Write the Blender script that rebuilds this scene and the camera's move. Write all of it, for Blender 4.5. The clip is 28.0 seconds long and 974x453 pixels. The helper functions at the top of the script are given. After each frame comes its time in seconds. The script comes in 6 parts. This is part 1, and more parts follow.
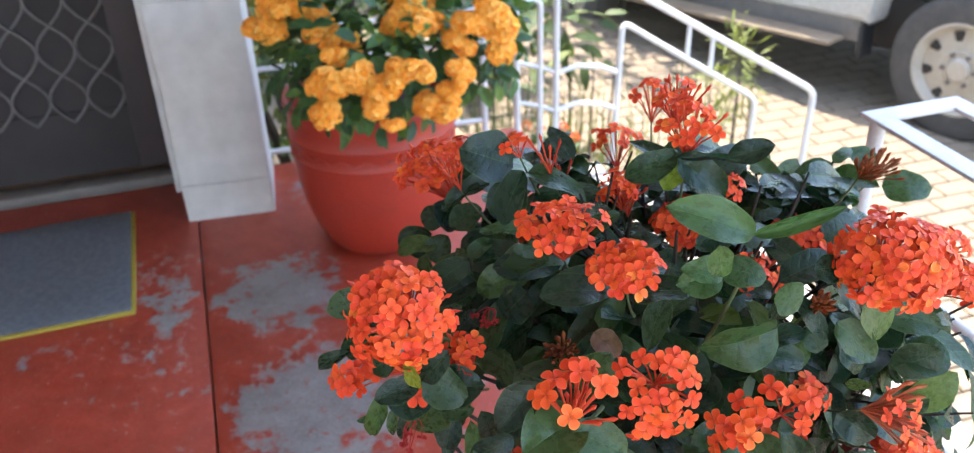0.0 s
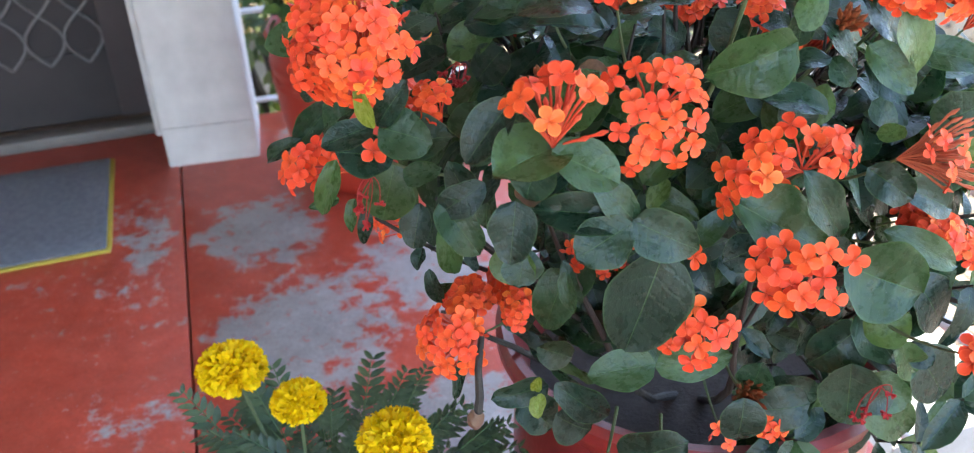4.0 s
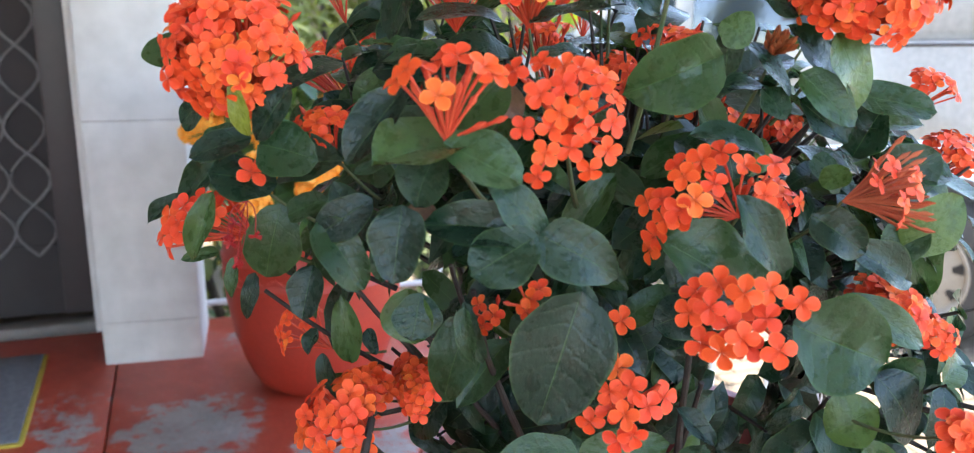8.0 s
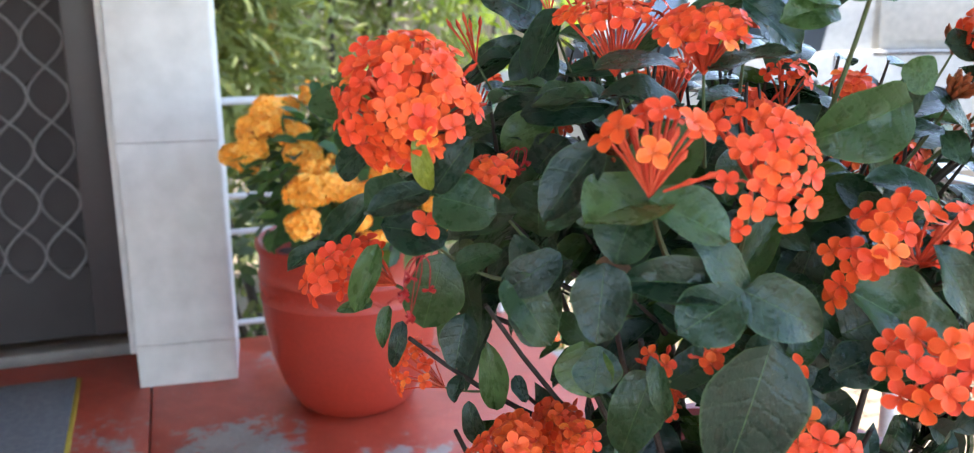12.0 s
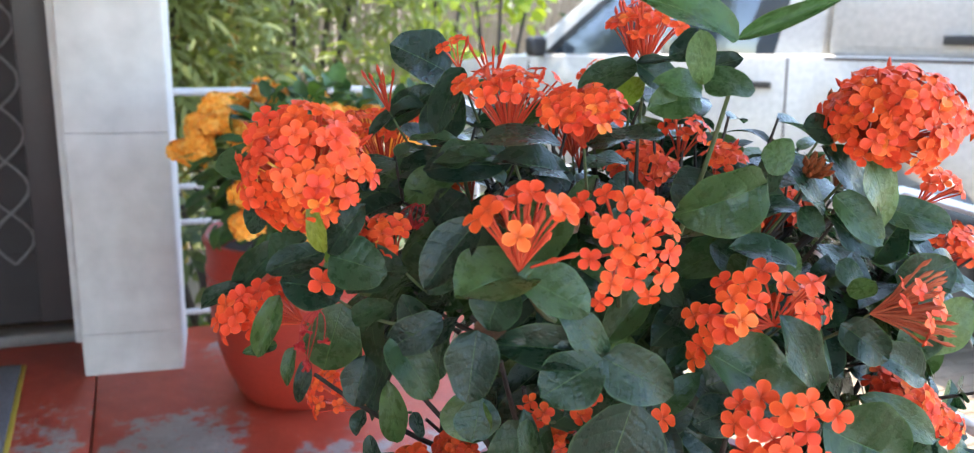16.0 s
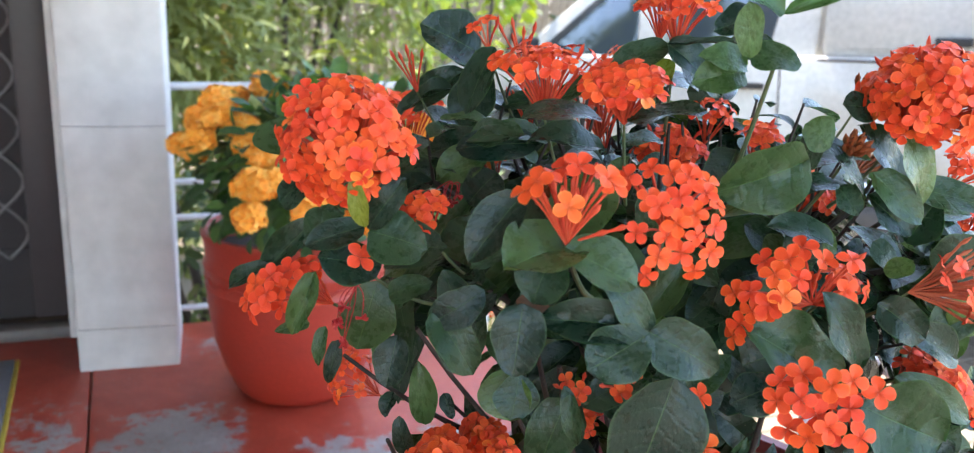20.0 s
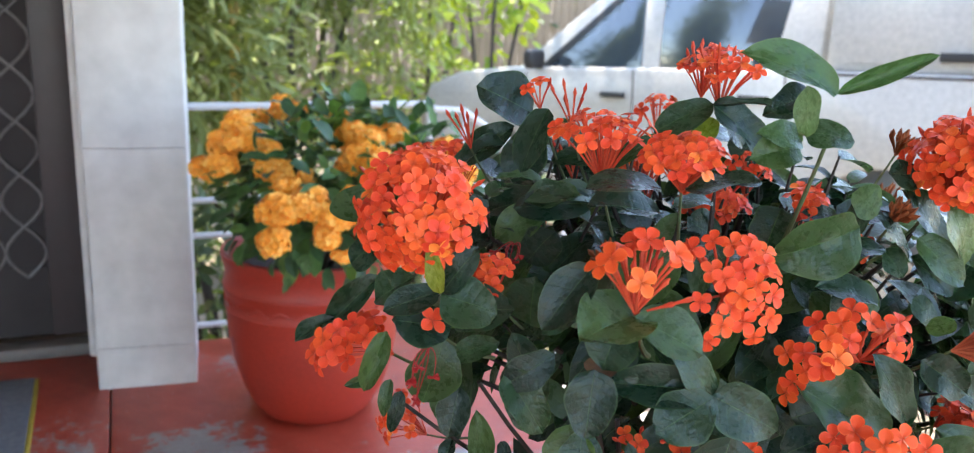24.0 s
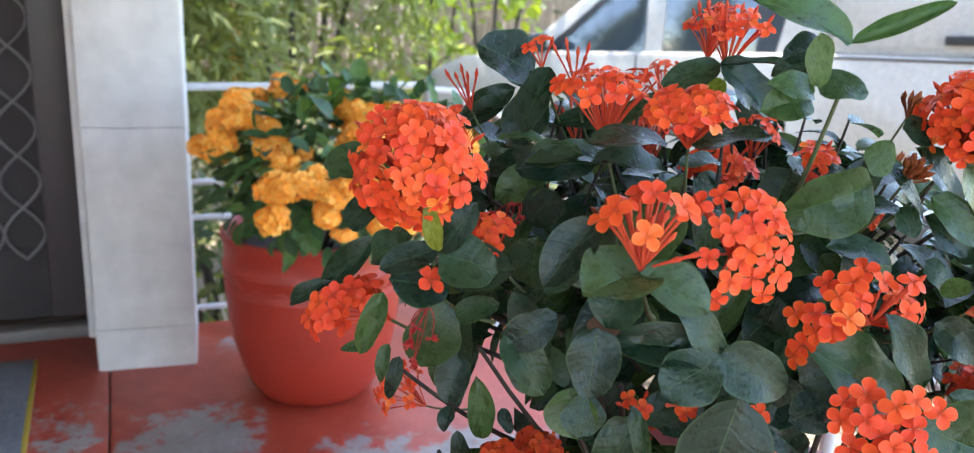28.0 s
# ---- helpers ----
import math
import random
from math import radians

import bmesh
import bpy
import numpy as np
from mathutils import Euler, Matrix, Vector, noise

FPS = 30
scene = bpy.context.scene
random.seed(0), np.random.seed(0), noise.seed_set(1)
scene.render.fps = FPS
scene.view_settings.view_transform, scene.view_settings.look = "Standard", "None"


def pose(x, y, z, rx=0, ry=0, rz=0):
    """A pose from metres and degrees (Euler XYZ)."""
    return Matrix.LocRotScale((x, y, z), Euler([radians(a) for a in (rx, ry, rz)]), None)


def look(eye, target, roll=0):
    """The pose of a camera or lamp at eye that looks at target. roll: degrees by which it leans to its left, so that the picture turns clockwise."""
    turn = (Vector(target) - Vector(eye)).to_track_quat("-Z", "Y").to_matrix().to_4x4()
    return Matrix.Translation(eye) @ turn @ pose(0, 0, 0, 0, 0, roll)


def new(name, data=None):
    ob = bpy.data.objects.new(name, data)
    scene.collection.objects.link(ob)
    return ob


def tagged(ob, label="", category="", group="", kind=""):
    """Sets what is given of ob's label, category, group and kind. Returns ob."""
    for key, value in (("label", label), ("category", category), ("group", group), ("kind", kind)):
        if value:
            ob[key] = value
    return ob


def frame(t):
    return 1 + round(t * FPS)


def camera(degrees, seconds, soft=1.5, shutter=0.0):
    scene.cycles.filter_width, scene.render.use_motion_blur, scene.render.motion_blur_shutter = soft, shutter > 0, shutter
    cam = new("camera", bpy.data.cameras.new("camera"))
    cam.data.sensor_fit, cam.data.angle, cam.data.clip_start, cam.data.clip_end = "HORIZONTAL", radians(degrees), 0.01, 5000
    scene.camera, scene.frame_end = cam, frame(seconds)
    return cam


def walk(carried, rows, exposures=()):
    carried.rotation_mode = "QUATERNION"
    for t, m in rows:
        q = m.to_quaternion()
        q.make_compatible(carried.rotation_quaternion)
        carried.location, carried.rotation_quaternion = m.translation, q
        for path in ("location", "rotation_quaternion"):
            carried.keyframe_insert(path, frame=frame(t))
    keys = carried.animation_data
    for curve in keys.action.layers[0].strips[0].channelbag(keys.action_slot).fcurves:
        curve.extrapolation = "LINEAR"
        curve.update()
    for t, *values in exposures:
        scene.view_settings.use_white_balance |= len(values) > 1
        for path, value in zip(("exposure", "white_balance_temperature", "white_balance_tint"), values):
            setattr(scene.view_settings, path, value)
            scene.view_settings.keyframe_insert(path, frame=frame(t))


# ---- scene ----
cam = camera(56.2, 28.0, 1.1)
cam.data.dof.use_dof, cam.data.dof.focus_distance, cam.data.dof.aperture_fstop = True, 0.74, 8.6
PATH = [
    (0, (0.085, 0.071, 1.511), (0.009, 1.787, 0.487), -1.8),
    (0.5, (0.089, 0.07, 1.511), (0.015, 1.783, 0.481), -1.9),
    (1, (0.086, 0.062, 1.508), (0.011, 1.77, 0.47), -2.1),
    (1.5, (0.072, 0.064, 1.504), (0.0, 1.769, 0.46), -2.0),
    (2, (0.064, 0.065, 1.5), (-0.005, 1.764, 0.447), -1.9),
    (2.5, (0.065, 0.064, 1.501), (0.001, 1.76, 0.443), -1.7),
    (3, (0.067, 0.063, 1.497), (0.004, 1.759, 0.438), -1.6),
    (3.5, (0.083, 0.073, 1.4), (0.019, 1.763, 0.333), -2.4),
    (5.5, (0.135, 0.033, 1.033), (0.009, 1.94, 0.442), -0.8),
    (6, (0.142, 0.04, 1.054), (0.021, 1.956, 0.493), -0.5),
    (6.5, (0.166, 0.051, 1.086), (0.078, 1.984, 0.581), -0.6),
    (7, (0.156, 0.065, 1.089), (0.097, 2.002, 0.596), -0.2),
    (7.5, (0.158, 0.087, 1.092), (0.123, 2.026, 0.602), 0.1),
    (8, (0.151, 0.095, 1.087), (0.135, 2.033, 0.596), 0.3),
    (8.5, (0.125, 0.072, 1.12), (0.123, 2.012, 0.636), 0.1),
    (9, (0.08, 0.065, 1.13), (0.098, 2.007, 0.652), -0.6),
    (9.5, (0.067, 0.084, 1.129), (0.109, 2.027, 0.657), -1.8),
    (10, (0.056, 0.1, 1.116), (0.12, 2.042, 0.641), -1.8),
    (10.5, (0.045, 0.11, 1.117), (0.118, 2.05, 0.639), -0.9),
    (11, (0.038, 0.11, 1.116), (0.105, 2.05, 0.637), -0.0),
    (11.5, (0.042, 0.112, 1.113), (0.08, 2.054, 0.634), -0.1),
    (12, (0.034, 0.112, 1.112), (0.026, 2.055, 0.637), -0.4),
    (12.5, (0.023, 0.103, 1.121), (-0.007, 2.05, 0.663), -0.5),
    (14.5, (0.069, 0.126, 1.17), (0.096, 2.052, 0.633), 0.8),
    (15, (0.074, 0.103, 1.18), (0.109, 2.03, 0.646), 1.0),
    (15.5, (0.085, 0.094, 1.178), (0.136, 2.023, 0.656), 1.0),
    (16, (0.083, 0.079, 1.176), (0.154, 2.011, 0.662), 1.7),
    (16.5, (0.073, 0.069, 1.179), (0.163, 2.002, 0.672), 1.7),
    (17, (0.07, 0.073, 1.176), (0.172, 2.007, 0.675), 1.8),
    (17.5, (0.065, 0.069, 1.175), (0.168, 2.005, 0.683), 1.9),
    (18, (0.07, 0.068, 1.187), (0.174, 2.006, 0.704), 1.8),
    (18.5, (0.069, 0.067, 1.177), (0.175, 2.006, 0.7), 1.8),
    (19, (0.059, 0.08, 1.156), (0.162, 2.015, 0.661), 2.0),
    (19.5, (0.059, 0.077, 1.159), (0.161, 2.011, 0.659), 2.1),
    (20, (0.047, 0.08, 1.156), (0.147, 2.012, 0.648), 2.2),
    (20.5, (0.053, 0.077, 1.16), (0.148, 2.008, 0.648), 2.1),
    (21, (0.056, 0.088, 1.159), (0.151, 2.019, 0.646), 2.2),
    (21.5, (0.06, 0.09, 1.154), (0.156, 2.019, 0.635), 2.1),
    (22, (0.066, 0.091, 1.148), (0.16, 2.021, 0.633), 2.2),
    (22.5, (0.072, 0.087, 1.148), (0.165, 2.019, 0.638), 2.5),
    (24.5, (-0.022, 0.057, 1.214), (0.086, 1.991, 0.719), 2.0),
    (25, (-0.024, 0.066, 1.201), (0.088, 1.999, 0.699), 1.9),
    (25.5, (-0.033, 0.076, 1.192), (0.08, 2.005, 0.678), 2.4),
    (26, (-0.031, 0.07, 1.187), (0.085, 1.997, 0.665), 2.7),
    (26.5, (-0.017, 0.08, 1.184), (0.096, 2.007, 0.66), 3.1),
    (27, (-0.003, 0.073, 1.185), (0.108, 2.0, 0.661), 3.0),
    (27.5, (0.0, 0.078, 1.182), (0.107, 2.005, 0.66), 2.5),
    (28, (-0.001, 0.075, 1.177), (0.098, 2.003, 0.656), 2.2),
]
walk(cam, [(t, look(eye, target, roll)) for t, eye, target, roll in PATH],
     [(0, 3.06, 6850, 10), (3, 3.22, 6850, 10), (3.5, 3.36, 6750, 10), (5.5, 3.48, 6480, 10), (6.5, 3.24, 6700, 10), (8, 3.18, 6800, 10), (11, 3.23, 6850, 10), (15, 3.15, 6850, 10), (20, 3.17, 6850, 10), (25, 3.05, 6850, 10), (28, 3.09, 6850, 10)])

# ---- world, sun and exposure ----
HOUSE = pose(-1.017, 2.652, 0, 0, 0, 19)


def hw(u, v, z=0.0):
    """A place in the house's own axes, in the world."""
    return HOUSE @ Vector((u, v, z))


sun_way = (HOUSE.to_3x3() @ Vector((0.05, 0.22, 0.97))).normalized()
world = bpy.data.worlds.new("world")
world.use_nodes = True
scene.world = world
sky = world.node_tree.nodes.new("ShaderNodeTexSky")
sky.sky_type, sky.sun_disc = "NISHITA", False
sky.sun_elevation = math.asin(sun_way.z)
sky.sun_rotation = math.atan2(sun_way.x, sun_way.y)
world.node_tree.links.new(sky.outputs[0], world.node_tree.nodes["Background"].inputs[0])
world.node_tree.nodes["Background"].inputs[1].default_value = 0.15
sun = new("sun", bpy.data.lights.new("sun", "SUN"))
sun.data.energy, sun.data.angle, sun.data.color = 2.1, radians(0.53), (1.0, 0.95, 0.87)
sun.matrix_world = look(sun_way * 20, (0, 0, 0))


# ---- materials ----
def material(name, color, rough=0.6, metal=0.0, spec=0.5):
    m = bpy.data.materials.new(name)
    m.use_nodes = True
    b = m.node_tree.nodes["Principled BSDF"]
    b.inputs["Base Color"].default_value = (*color, 1)
    b.inputs["Roughness"].default_value = rough
    b.inputs["Metallic"].default_value = metal
    b.inputs["Specular IOR Level"].default_value = spec
    return m, m.node_tree.nodes, m.node_tree.links, b


def noise_node(n, l, scale, detail=4.0, rough=0.55, coord="Object", stretch=None):
    tc = n.new("ShaderNodeTexCoord")
    tex = n.new("ShaderNodeTexNoise")
    tex.inputs["Scale"].default_value = scale
    tex.inputs["Detail"].default_value = detail
    tex.inputs["Roughness"].default_value = rough
    if stretch:
        mp = n.new("ShaderNodeMapping")
        mp.inputs["Scale"].default_value = stretch
        l.new(tc.outputs[coord], mp.inputs[0])
        l.new(mp.outputs[0], tex.inputs[0])
    else:
        l.new(tc.outputs[coord], tex.inputs[0])
    return tex


def ramp(n, l, source, stops):
    r = n.new("ShaderNodeValToRGB")
    while len(r.color_ramp.elements) < len(stops):
        r.color_ramp.elements.new(0.5)
    for e, (p, c) in zip(r.color_ramp.elements, stops):
        e.position, e.color = p, (*c, 1) if len(c) == 3 else c
    l.new(source, r.inputs[0])
    return r


def mix(n, l, a, b, fac, kind="MIX"):
    m = n.new("ShaderNodeMix")
    m.data_type, m.blend_type = "RGBA", kind
    for sock, val in ((m.inputs[0], fac), (m.inputs[6], a), (m.inputs[7], b)):
        if isinstance(val, (int, float)):
            sock.default_value = val
        elif isinstance(val, tuple):
            sock.default_value = (*val, 1)
        else:
            l.new(val, sock)
    return m.outputs[2]


def bump(n, l, b, height, strength=0.3, distance=0.002):
    bp = n.new("ShaderNodeBump")
    bp.inputs["Strength"].default_value = strength
    bp.inputs["Distance"].default_value = distance
    l.new(height, bp.inputs["Height"])
    l.new(bp.outputs[0], b.inputs["Normal"])


def painted(name, color, dirt, rough=0.5, metal=0.0, scale=9.0, amount=0.35, grain=160.0, bumpy=0.15):
    """A plain coat with blotches at two scales and a fine relief."""
    m, n, l, b = material(name, color, rough, metal)
    big = noise_node(n, l, scale, 6, 0.65)
    fine = noise_node(n, l, grain, 3)
    r = ramp(n, l, big.outputs[0], [(0.38, (0, 0, 0)), (0.72, (amount,) * 3)])
    c = mix(n, l, color, dirt, r.outputs[0])
    r2 = ramp(n, l, fine.outputs[0], [(0.3, (0.88,) * 3), (0.7, (1.08,) * 3)])
    c = mix(n, l, c, r2.outputs[0], 1.0, "MULTIPLY")
    l.new(c, b.inputs["Base Color"])
    bump(n, l, b, fine.outputs[0], bumpy)
    return m


def random_tint(n, l, stops, source="Object Info"):
    if source == "Object Info":
        r = ramp(n, l, n.new("ShaderNodeObjectInfo").outputs["Random"], stops)
    else:
        r = ramp(n, l, n.new("ShaderNodeNewGeometry").outputs["Random Per Island"], stops)
    return r.outputs[0]


def leaf_material(name, source, stops, rib=(0.10, 0.19, 0.07), rough=0.25):
    m, n, l, b = material(name, (0.03, 0.07, 0.025), rough, 0, 0.40)
    c = random_tint(n, l, stops, source)
    blotch = noise_node(n, l, 5 if source == "Object Info" else 60, 5, 0.65)
    r = ramp(n, l, blotch.outputs[0], [(0.35, (0.74,) * 3), (0.65, (1.16,) * 3)])
    c = mix(n, l, c, r.outputs[0], 1.0, "MULTIPLY")
    uv = n.new("ShaderNodeTexCoord")
    sep = n.new("ShaderNodeSeparateXYZ")
    l.new(uv.outputs["UV"], sep.inputs[0])
    # midrib and side veins from the leaf's own length (x) and half width (y)
    ab = n.new("ShaderNodeMath")
    ab.operation = "ABSOLUTE"
    l.new(sep.outputs[1], ab.inputs[0])
    ribr = ramp(n, l, ab.outputs[0], [(0.008, (0.4,) * 3), (0.026, (0, 0, 0))])
    c = mix(n, l, c, rib, ribr.outputs[0])
    skew = n.new("ShaderNodeMath")
    skew.operation = "MULTIPLY_ADD"
    skew.inputs[1].default_value = -0.16
    l.new(ab.outputs[0], skew.inputs[0])
    l.new(sep.outputs[0], skew.inputs[2])
    wave = n.new("ShaderNodeMath")
    wave.operation = "MULTIPLY"
    wave.inputs[1].default_value = 6.5
    wander = n.new("ShaderNodeMath")
    wander.operation = "MULTIPLY_ADD"
    wander.inputs[1].default_value = 0.16
    l.new(blotch.outputs[0], wander.inputs[0])
    l.new(skew.outputs[0], wander.inputs[2])
    l.new(wander.outputs[0], wave.inputs[0])
    fr = n.new("ShaderNodeMath")
    fr.operation = "PINGPONG"
    fr.inputs[1].default_value = 0.5
    l.new(wave.outputs[0], fr.inputs[0])
    veins = ramp(n, l, fr.outputs[0], [(0.0, (1, 1, 1)), (0.16, (0, 0, 0))])
    c = mix(n, l, c, rib, mix(n, l, (0, 0, 0), veins.outputs[0], 0.03))
    margin = ramp(n, l, ab.outputs[0], [(0.92, (0, 0, 0)), (1.0, (0.35,) * 3)])
    c = mix(n, l, c, rib, margin.outputs[0])
    dust = noise_node(n, l, 26 if source == "Object Info" else 300, 4, 0.75)
    dr = ramp(n, l, dust.outputs[0], [(0.68, (0, 0, 0)), (0.76, (0.28,) * 3)])
    c = mix(n, l, c, (0.3, 0.32, 0.26), dr.outputs[0])
    fleck = noise_node(n, l, 70 if source == "Object Info" else 700, 2, 0.5)
    fl = ramp(n, l, fleck.outputs[0], [(0.70, (0, 0, 0)), (0.75, (0.34,) * 3)])
    c = mix(n, l, c, (0.34, 0.36, 0.30), fl.outputs[0])
    l.new(c, b.inputs["Base Color"])
    rr = ramp(n, l, blotch.outputs[0], [(0.3, (rough - 0.06,) * 3), (0.7, (rough + 0.13,) * 3)])
    l.new(rr.outputs[0], b.inputs["Roughness"])
    bp = n.new("ShaderNodeBump")
    bp.inputs["Strength"].default_value, bp.inputs["Distance"].default_value = 0.62, 0.0022
    bp.invert = True
    relief = noise_node(n, l, 9 if source == "Object Info" else 140, 4, 0.55)
    pits = mix(n, l, veins.outputs[0], relief.outputs[0], 0.86)
    l.new(mix(n, l, pits, ribr.outputs[0], 0.3), bp.inputs["Height"])
    l.new(bp.outputs[0], b.inputs["Normal"])
    # light that comes through the blade
    thin = n.new("ShaderNodeBsdfTranslucent")
    l.new(mix(n, l, c, (1.5, 1.7, 0.7), 1.0, "MULTIPLY"), thin.inputs[0])
    both = n.new("ShaderNodeMixShader")
    both.inputs[0].default_value = 0.22
    l.new(b.outputs[0], both.inputs[1])
    l.new(thin.outputs[0], both.inputs[2])
    l.new(both.outputs[0], n["Material Output"].inputs[0])
    return m


GREENS = [(0.0, (0.008, 0.026, 0.017)), (0.35, (0.012, 0.036, 0.020)), (0.7, (0.022, 0.056, 0.023)), (0.93, (0.044, 0.092, 0.030)), (1.0, (0.082, 0.14, 0.036))]
M_leaf = leaf_material("ixora_leaf", "Object Info", GREENS)
M_foliage = leaf_material("ixora_foliage", "Island", GREENS)
M_young = leaf_material("young_leaf", "Object Info", [(0, (0.16, 0.22, 0.03)), (1, (0.22, 0.26, 0.035))], (0.3, 0.32, 0.08))
# young tip leaves; the light from behind is put into their paler green
M_backlit = leaf_material("backlit_leaf", "Object Info", [(0, (0.045, 0.105, 0.035)), (1, (0.065, 0.13, 0.045))], (0.15, 0.22, 0.09))
M_dead = leaf_material("dried_leaf", "Object Info", [(0, (0.16, 0.09, 0.06)), (1, (0.22, 0.12, 0.08))], (0.2, 0.13, 0.08), 0.6)
M_garden = leaf_material("garden_leaf", "Island", [(0, (0.035, 0.06, 0.022)), (0.5, (0.07, 0.10, 0.035)), (1, (0.13, 0.15, 0.05))], rough=0.55)
M_bamboo = leaf_material("bamboo_leaf", "Island", [(0, (0.135, 0.160, 0.042)), (0.5, (0.175, 0.196, 0.056)), (1, (0.22, 0.24, 0.075))], rough=0.55)
M_lime = leaf_material("lime_leaf", "Island", [(0, (0.14, 0.22, 0.02)), (1, (0.38, 0.42, 0.03))], rough=0.5)
M_lantana_leaf = leaf_material("lantana_leaf", "Island", [(0, (0.025, 0.065, 0.028)), (0.6, (0.055, 0.13, 0.04)), (1, (0.13, 0.22, 0.05))], rough=0.45)
M_feather = leaf_material("marigold_leaf", "Island", [(0, (0.045, 0.085, 0.05)), (1, (0.09, 0.14, 0.075))], rough=0.5)


def petal_material(name, source, stops, rough=0.5, deep=(0.62, 0.55, 0.5), lip_tint=(1.1, 1.7, 1.9)):
    m, n, l, b = material(name, stops[0][1], rough, 0, 0.22)
    c = random_tint(n, l, stops, source)
    uv = n.new("ShaderNodeTexCoord")
    sep = n.new("ShaderNodeSeparateXYZ")
    l.new(uv.outputs["UV"], sep.inputs[0])
    edge = ramp(n, l, sep.outputs[0], [(0.0, deep), (0.3, (1, 1, 1)), (0.9, (1.08, 1.1, 1.1))])
    c = mix(n, l, c, edge.outputs[0], 1.0, "MULTIPLY")
    lip = ramp(n, l, sep.outputs[1], [(0.80, (1, 1, 1)), (1.0, lip_tint)])
    c = mix(n, l, c, lip.outputs[0], 1.0, "MULTIPLY")
    fine = noise_node(n, l, 350, 2)
    r = ramp(n, l, fine.outputs[0], [(0.3, (0.9,) * 3), (0.7, (1.06,) * 3)])
    c = mix(n, l, c, r.outputs[0], 1.0, "MULTIPLY")
    l.new(c, b.inputs["Base Color"])
    b.inputs["Subsurface Weight"].default_value = 0.12
    b.inputs["Subsurface Radius"].default_value = (0.004, 0.0015, 0.001)
    return m


REDS = [(0.0, (0.69, 0.052, 0.021)), (0.5, (0.76, 0.073, 0.022)), (0.93, (0.79, 0.098, 0.021)), (0.98, (0.82, 0.15, 0.03)), (1.0, (0.85, 0.21, 0.035))]
M_petal = petal_material("ixora_petal", "Object Info", REDS)
M_petals = petal_material("ixora_petals", "Island", REDS)
M_tube = petal_material("ixora_tube", "Island", [(0, (0.60, 0.055, 0.03)), (1, (0.76, 0.13, 0.06))], 0.5, (0.95, 0.9, 0.9))
M_spent = petal_material("spent_tube", "Island", [(0, (0.42, 0.09, 0.045)), (1, (0.62, 0.20, 0.10))], 0.6, (0.95, 0.9, 0.9))
M_bud = petal_material("ixora_bud", "Island", [(0, (0.30, 0.10, 0.04)), (1, (0.50, 0.15, 0.06))])
M_orange = petal_material("lantana_petals", "Island", [(0, (0.93, 0.33, 0.035)), (0.6, (0.95, 0.40, 0.06)), (1, (0.96, 0.48, 0.11))], 0.6, (0.85, 0.75, 0.7), (1.05, 1.2, 1.2))
M_yellow = petal_material("marigold_petals", "Island", [(0, (0.80, 0.52, 0.003)), (1, (0.86, 0.60, 0.005))], 0.6, (0.85, 0.8, 0.7), (1, 1, 1))
M_faded = petal_material("faded_flowers", "Island", [(0, (0.42, 0.02, 0.03)), (1, (0.55, 0.04, 0.04))])


def bark_material(name, a, b2):
    return painted(name, a, b2, 0.8, 0, 60, 0.8, 400, 0.5)


M_stem = bark_material("stem_bark", (0.022, 0.017, 0.014), (0.058, 0.046, 0.035))
M_green_stem = bark_material("green_stem", (0.07, 0.11, 0.04), (0.10, 0.10, 0.05))
M_white = painted("white_wall_paint", (0.575, 0.560, 0.538), (0.49, 0.46, 0.42), 0.6, 0, 2.2, 0.16, 12, 0.02)
M_rail = painted("white_rail_paint", (0.60, 0.61, 0.63), (0.45, 0.43, 0.40), 0.35, 0, 14, 0.3, 220)
M_alu = painted("aluminium_sill", (0.17, 0.152, 0.138), (0.10, 0.09, 0.08), 0.6, 0.15, 18, 0.6, 200)
M_door = painted("brown_aluminium", (0.050, 0.040, 0.040), (0.065, 0.054, 0.053), 0.45, 0, 12, 0.5, 260)
M_grille = painted("grille_paint", (0.135, 0.125, 0.122), (0.165, 0.155, 0.15), 0.5, 0, 20, 0.5, 260)
M_screen = painted("insect_mesh", (0.037, 0.031, 0.031), (0.056, 0.048, 0.047), 0.9, 0, 5, 0.6, 600)
M_pot = painted("terracotta_paint", (0.40, 0.036, 0.018), (0.30, 0.032, 0.02), 0.48, 0, 8, 0.55, 120, 0.2)
M_pot2 = painted("terracotta_glaze", (0.22, 0.022, 0.018), (0.13, 0.02, 0.022), 0.32, 0, 8, 0.6, 120, 0.2)
M_soil = painted("soil", (0.035, 0.026, 0.022), (0.07, 0.055, 0.045), 0.9, 0, 40, 0.7, 200, 0.8)
M_mat = painted("grey_doormat", (0.098, 0.106, 0.122), (0.165, 0.172, 0.185), 0.95, 0, 60, 0.9, 420, 1.0)
M_matrim = painted("yellow_mat_trim", (0.43, 0.32, 0.04), (0.28, 0.22, 0.05), 0.7, 0, 30, 0.5, 300)
M_ceiling = painted("ceiling_paint", (0.58, 0.58, 0.57), (0.48, 0.47, 0.45), 0.7, 0, 4, 0.3, 80)
M_ground = painted("dry_soil", (0.26, 0.20, 0.14), (0.13, 0.11, 0.07), 0.95, 0, 1.2, 0.8, 40, 0.6)
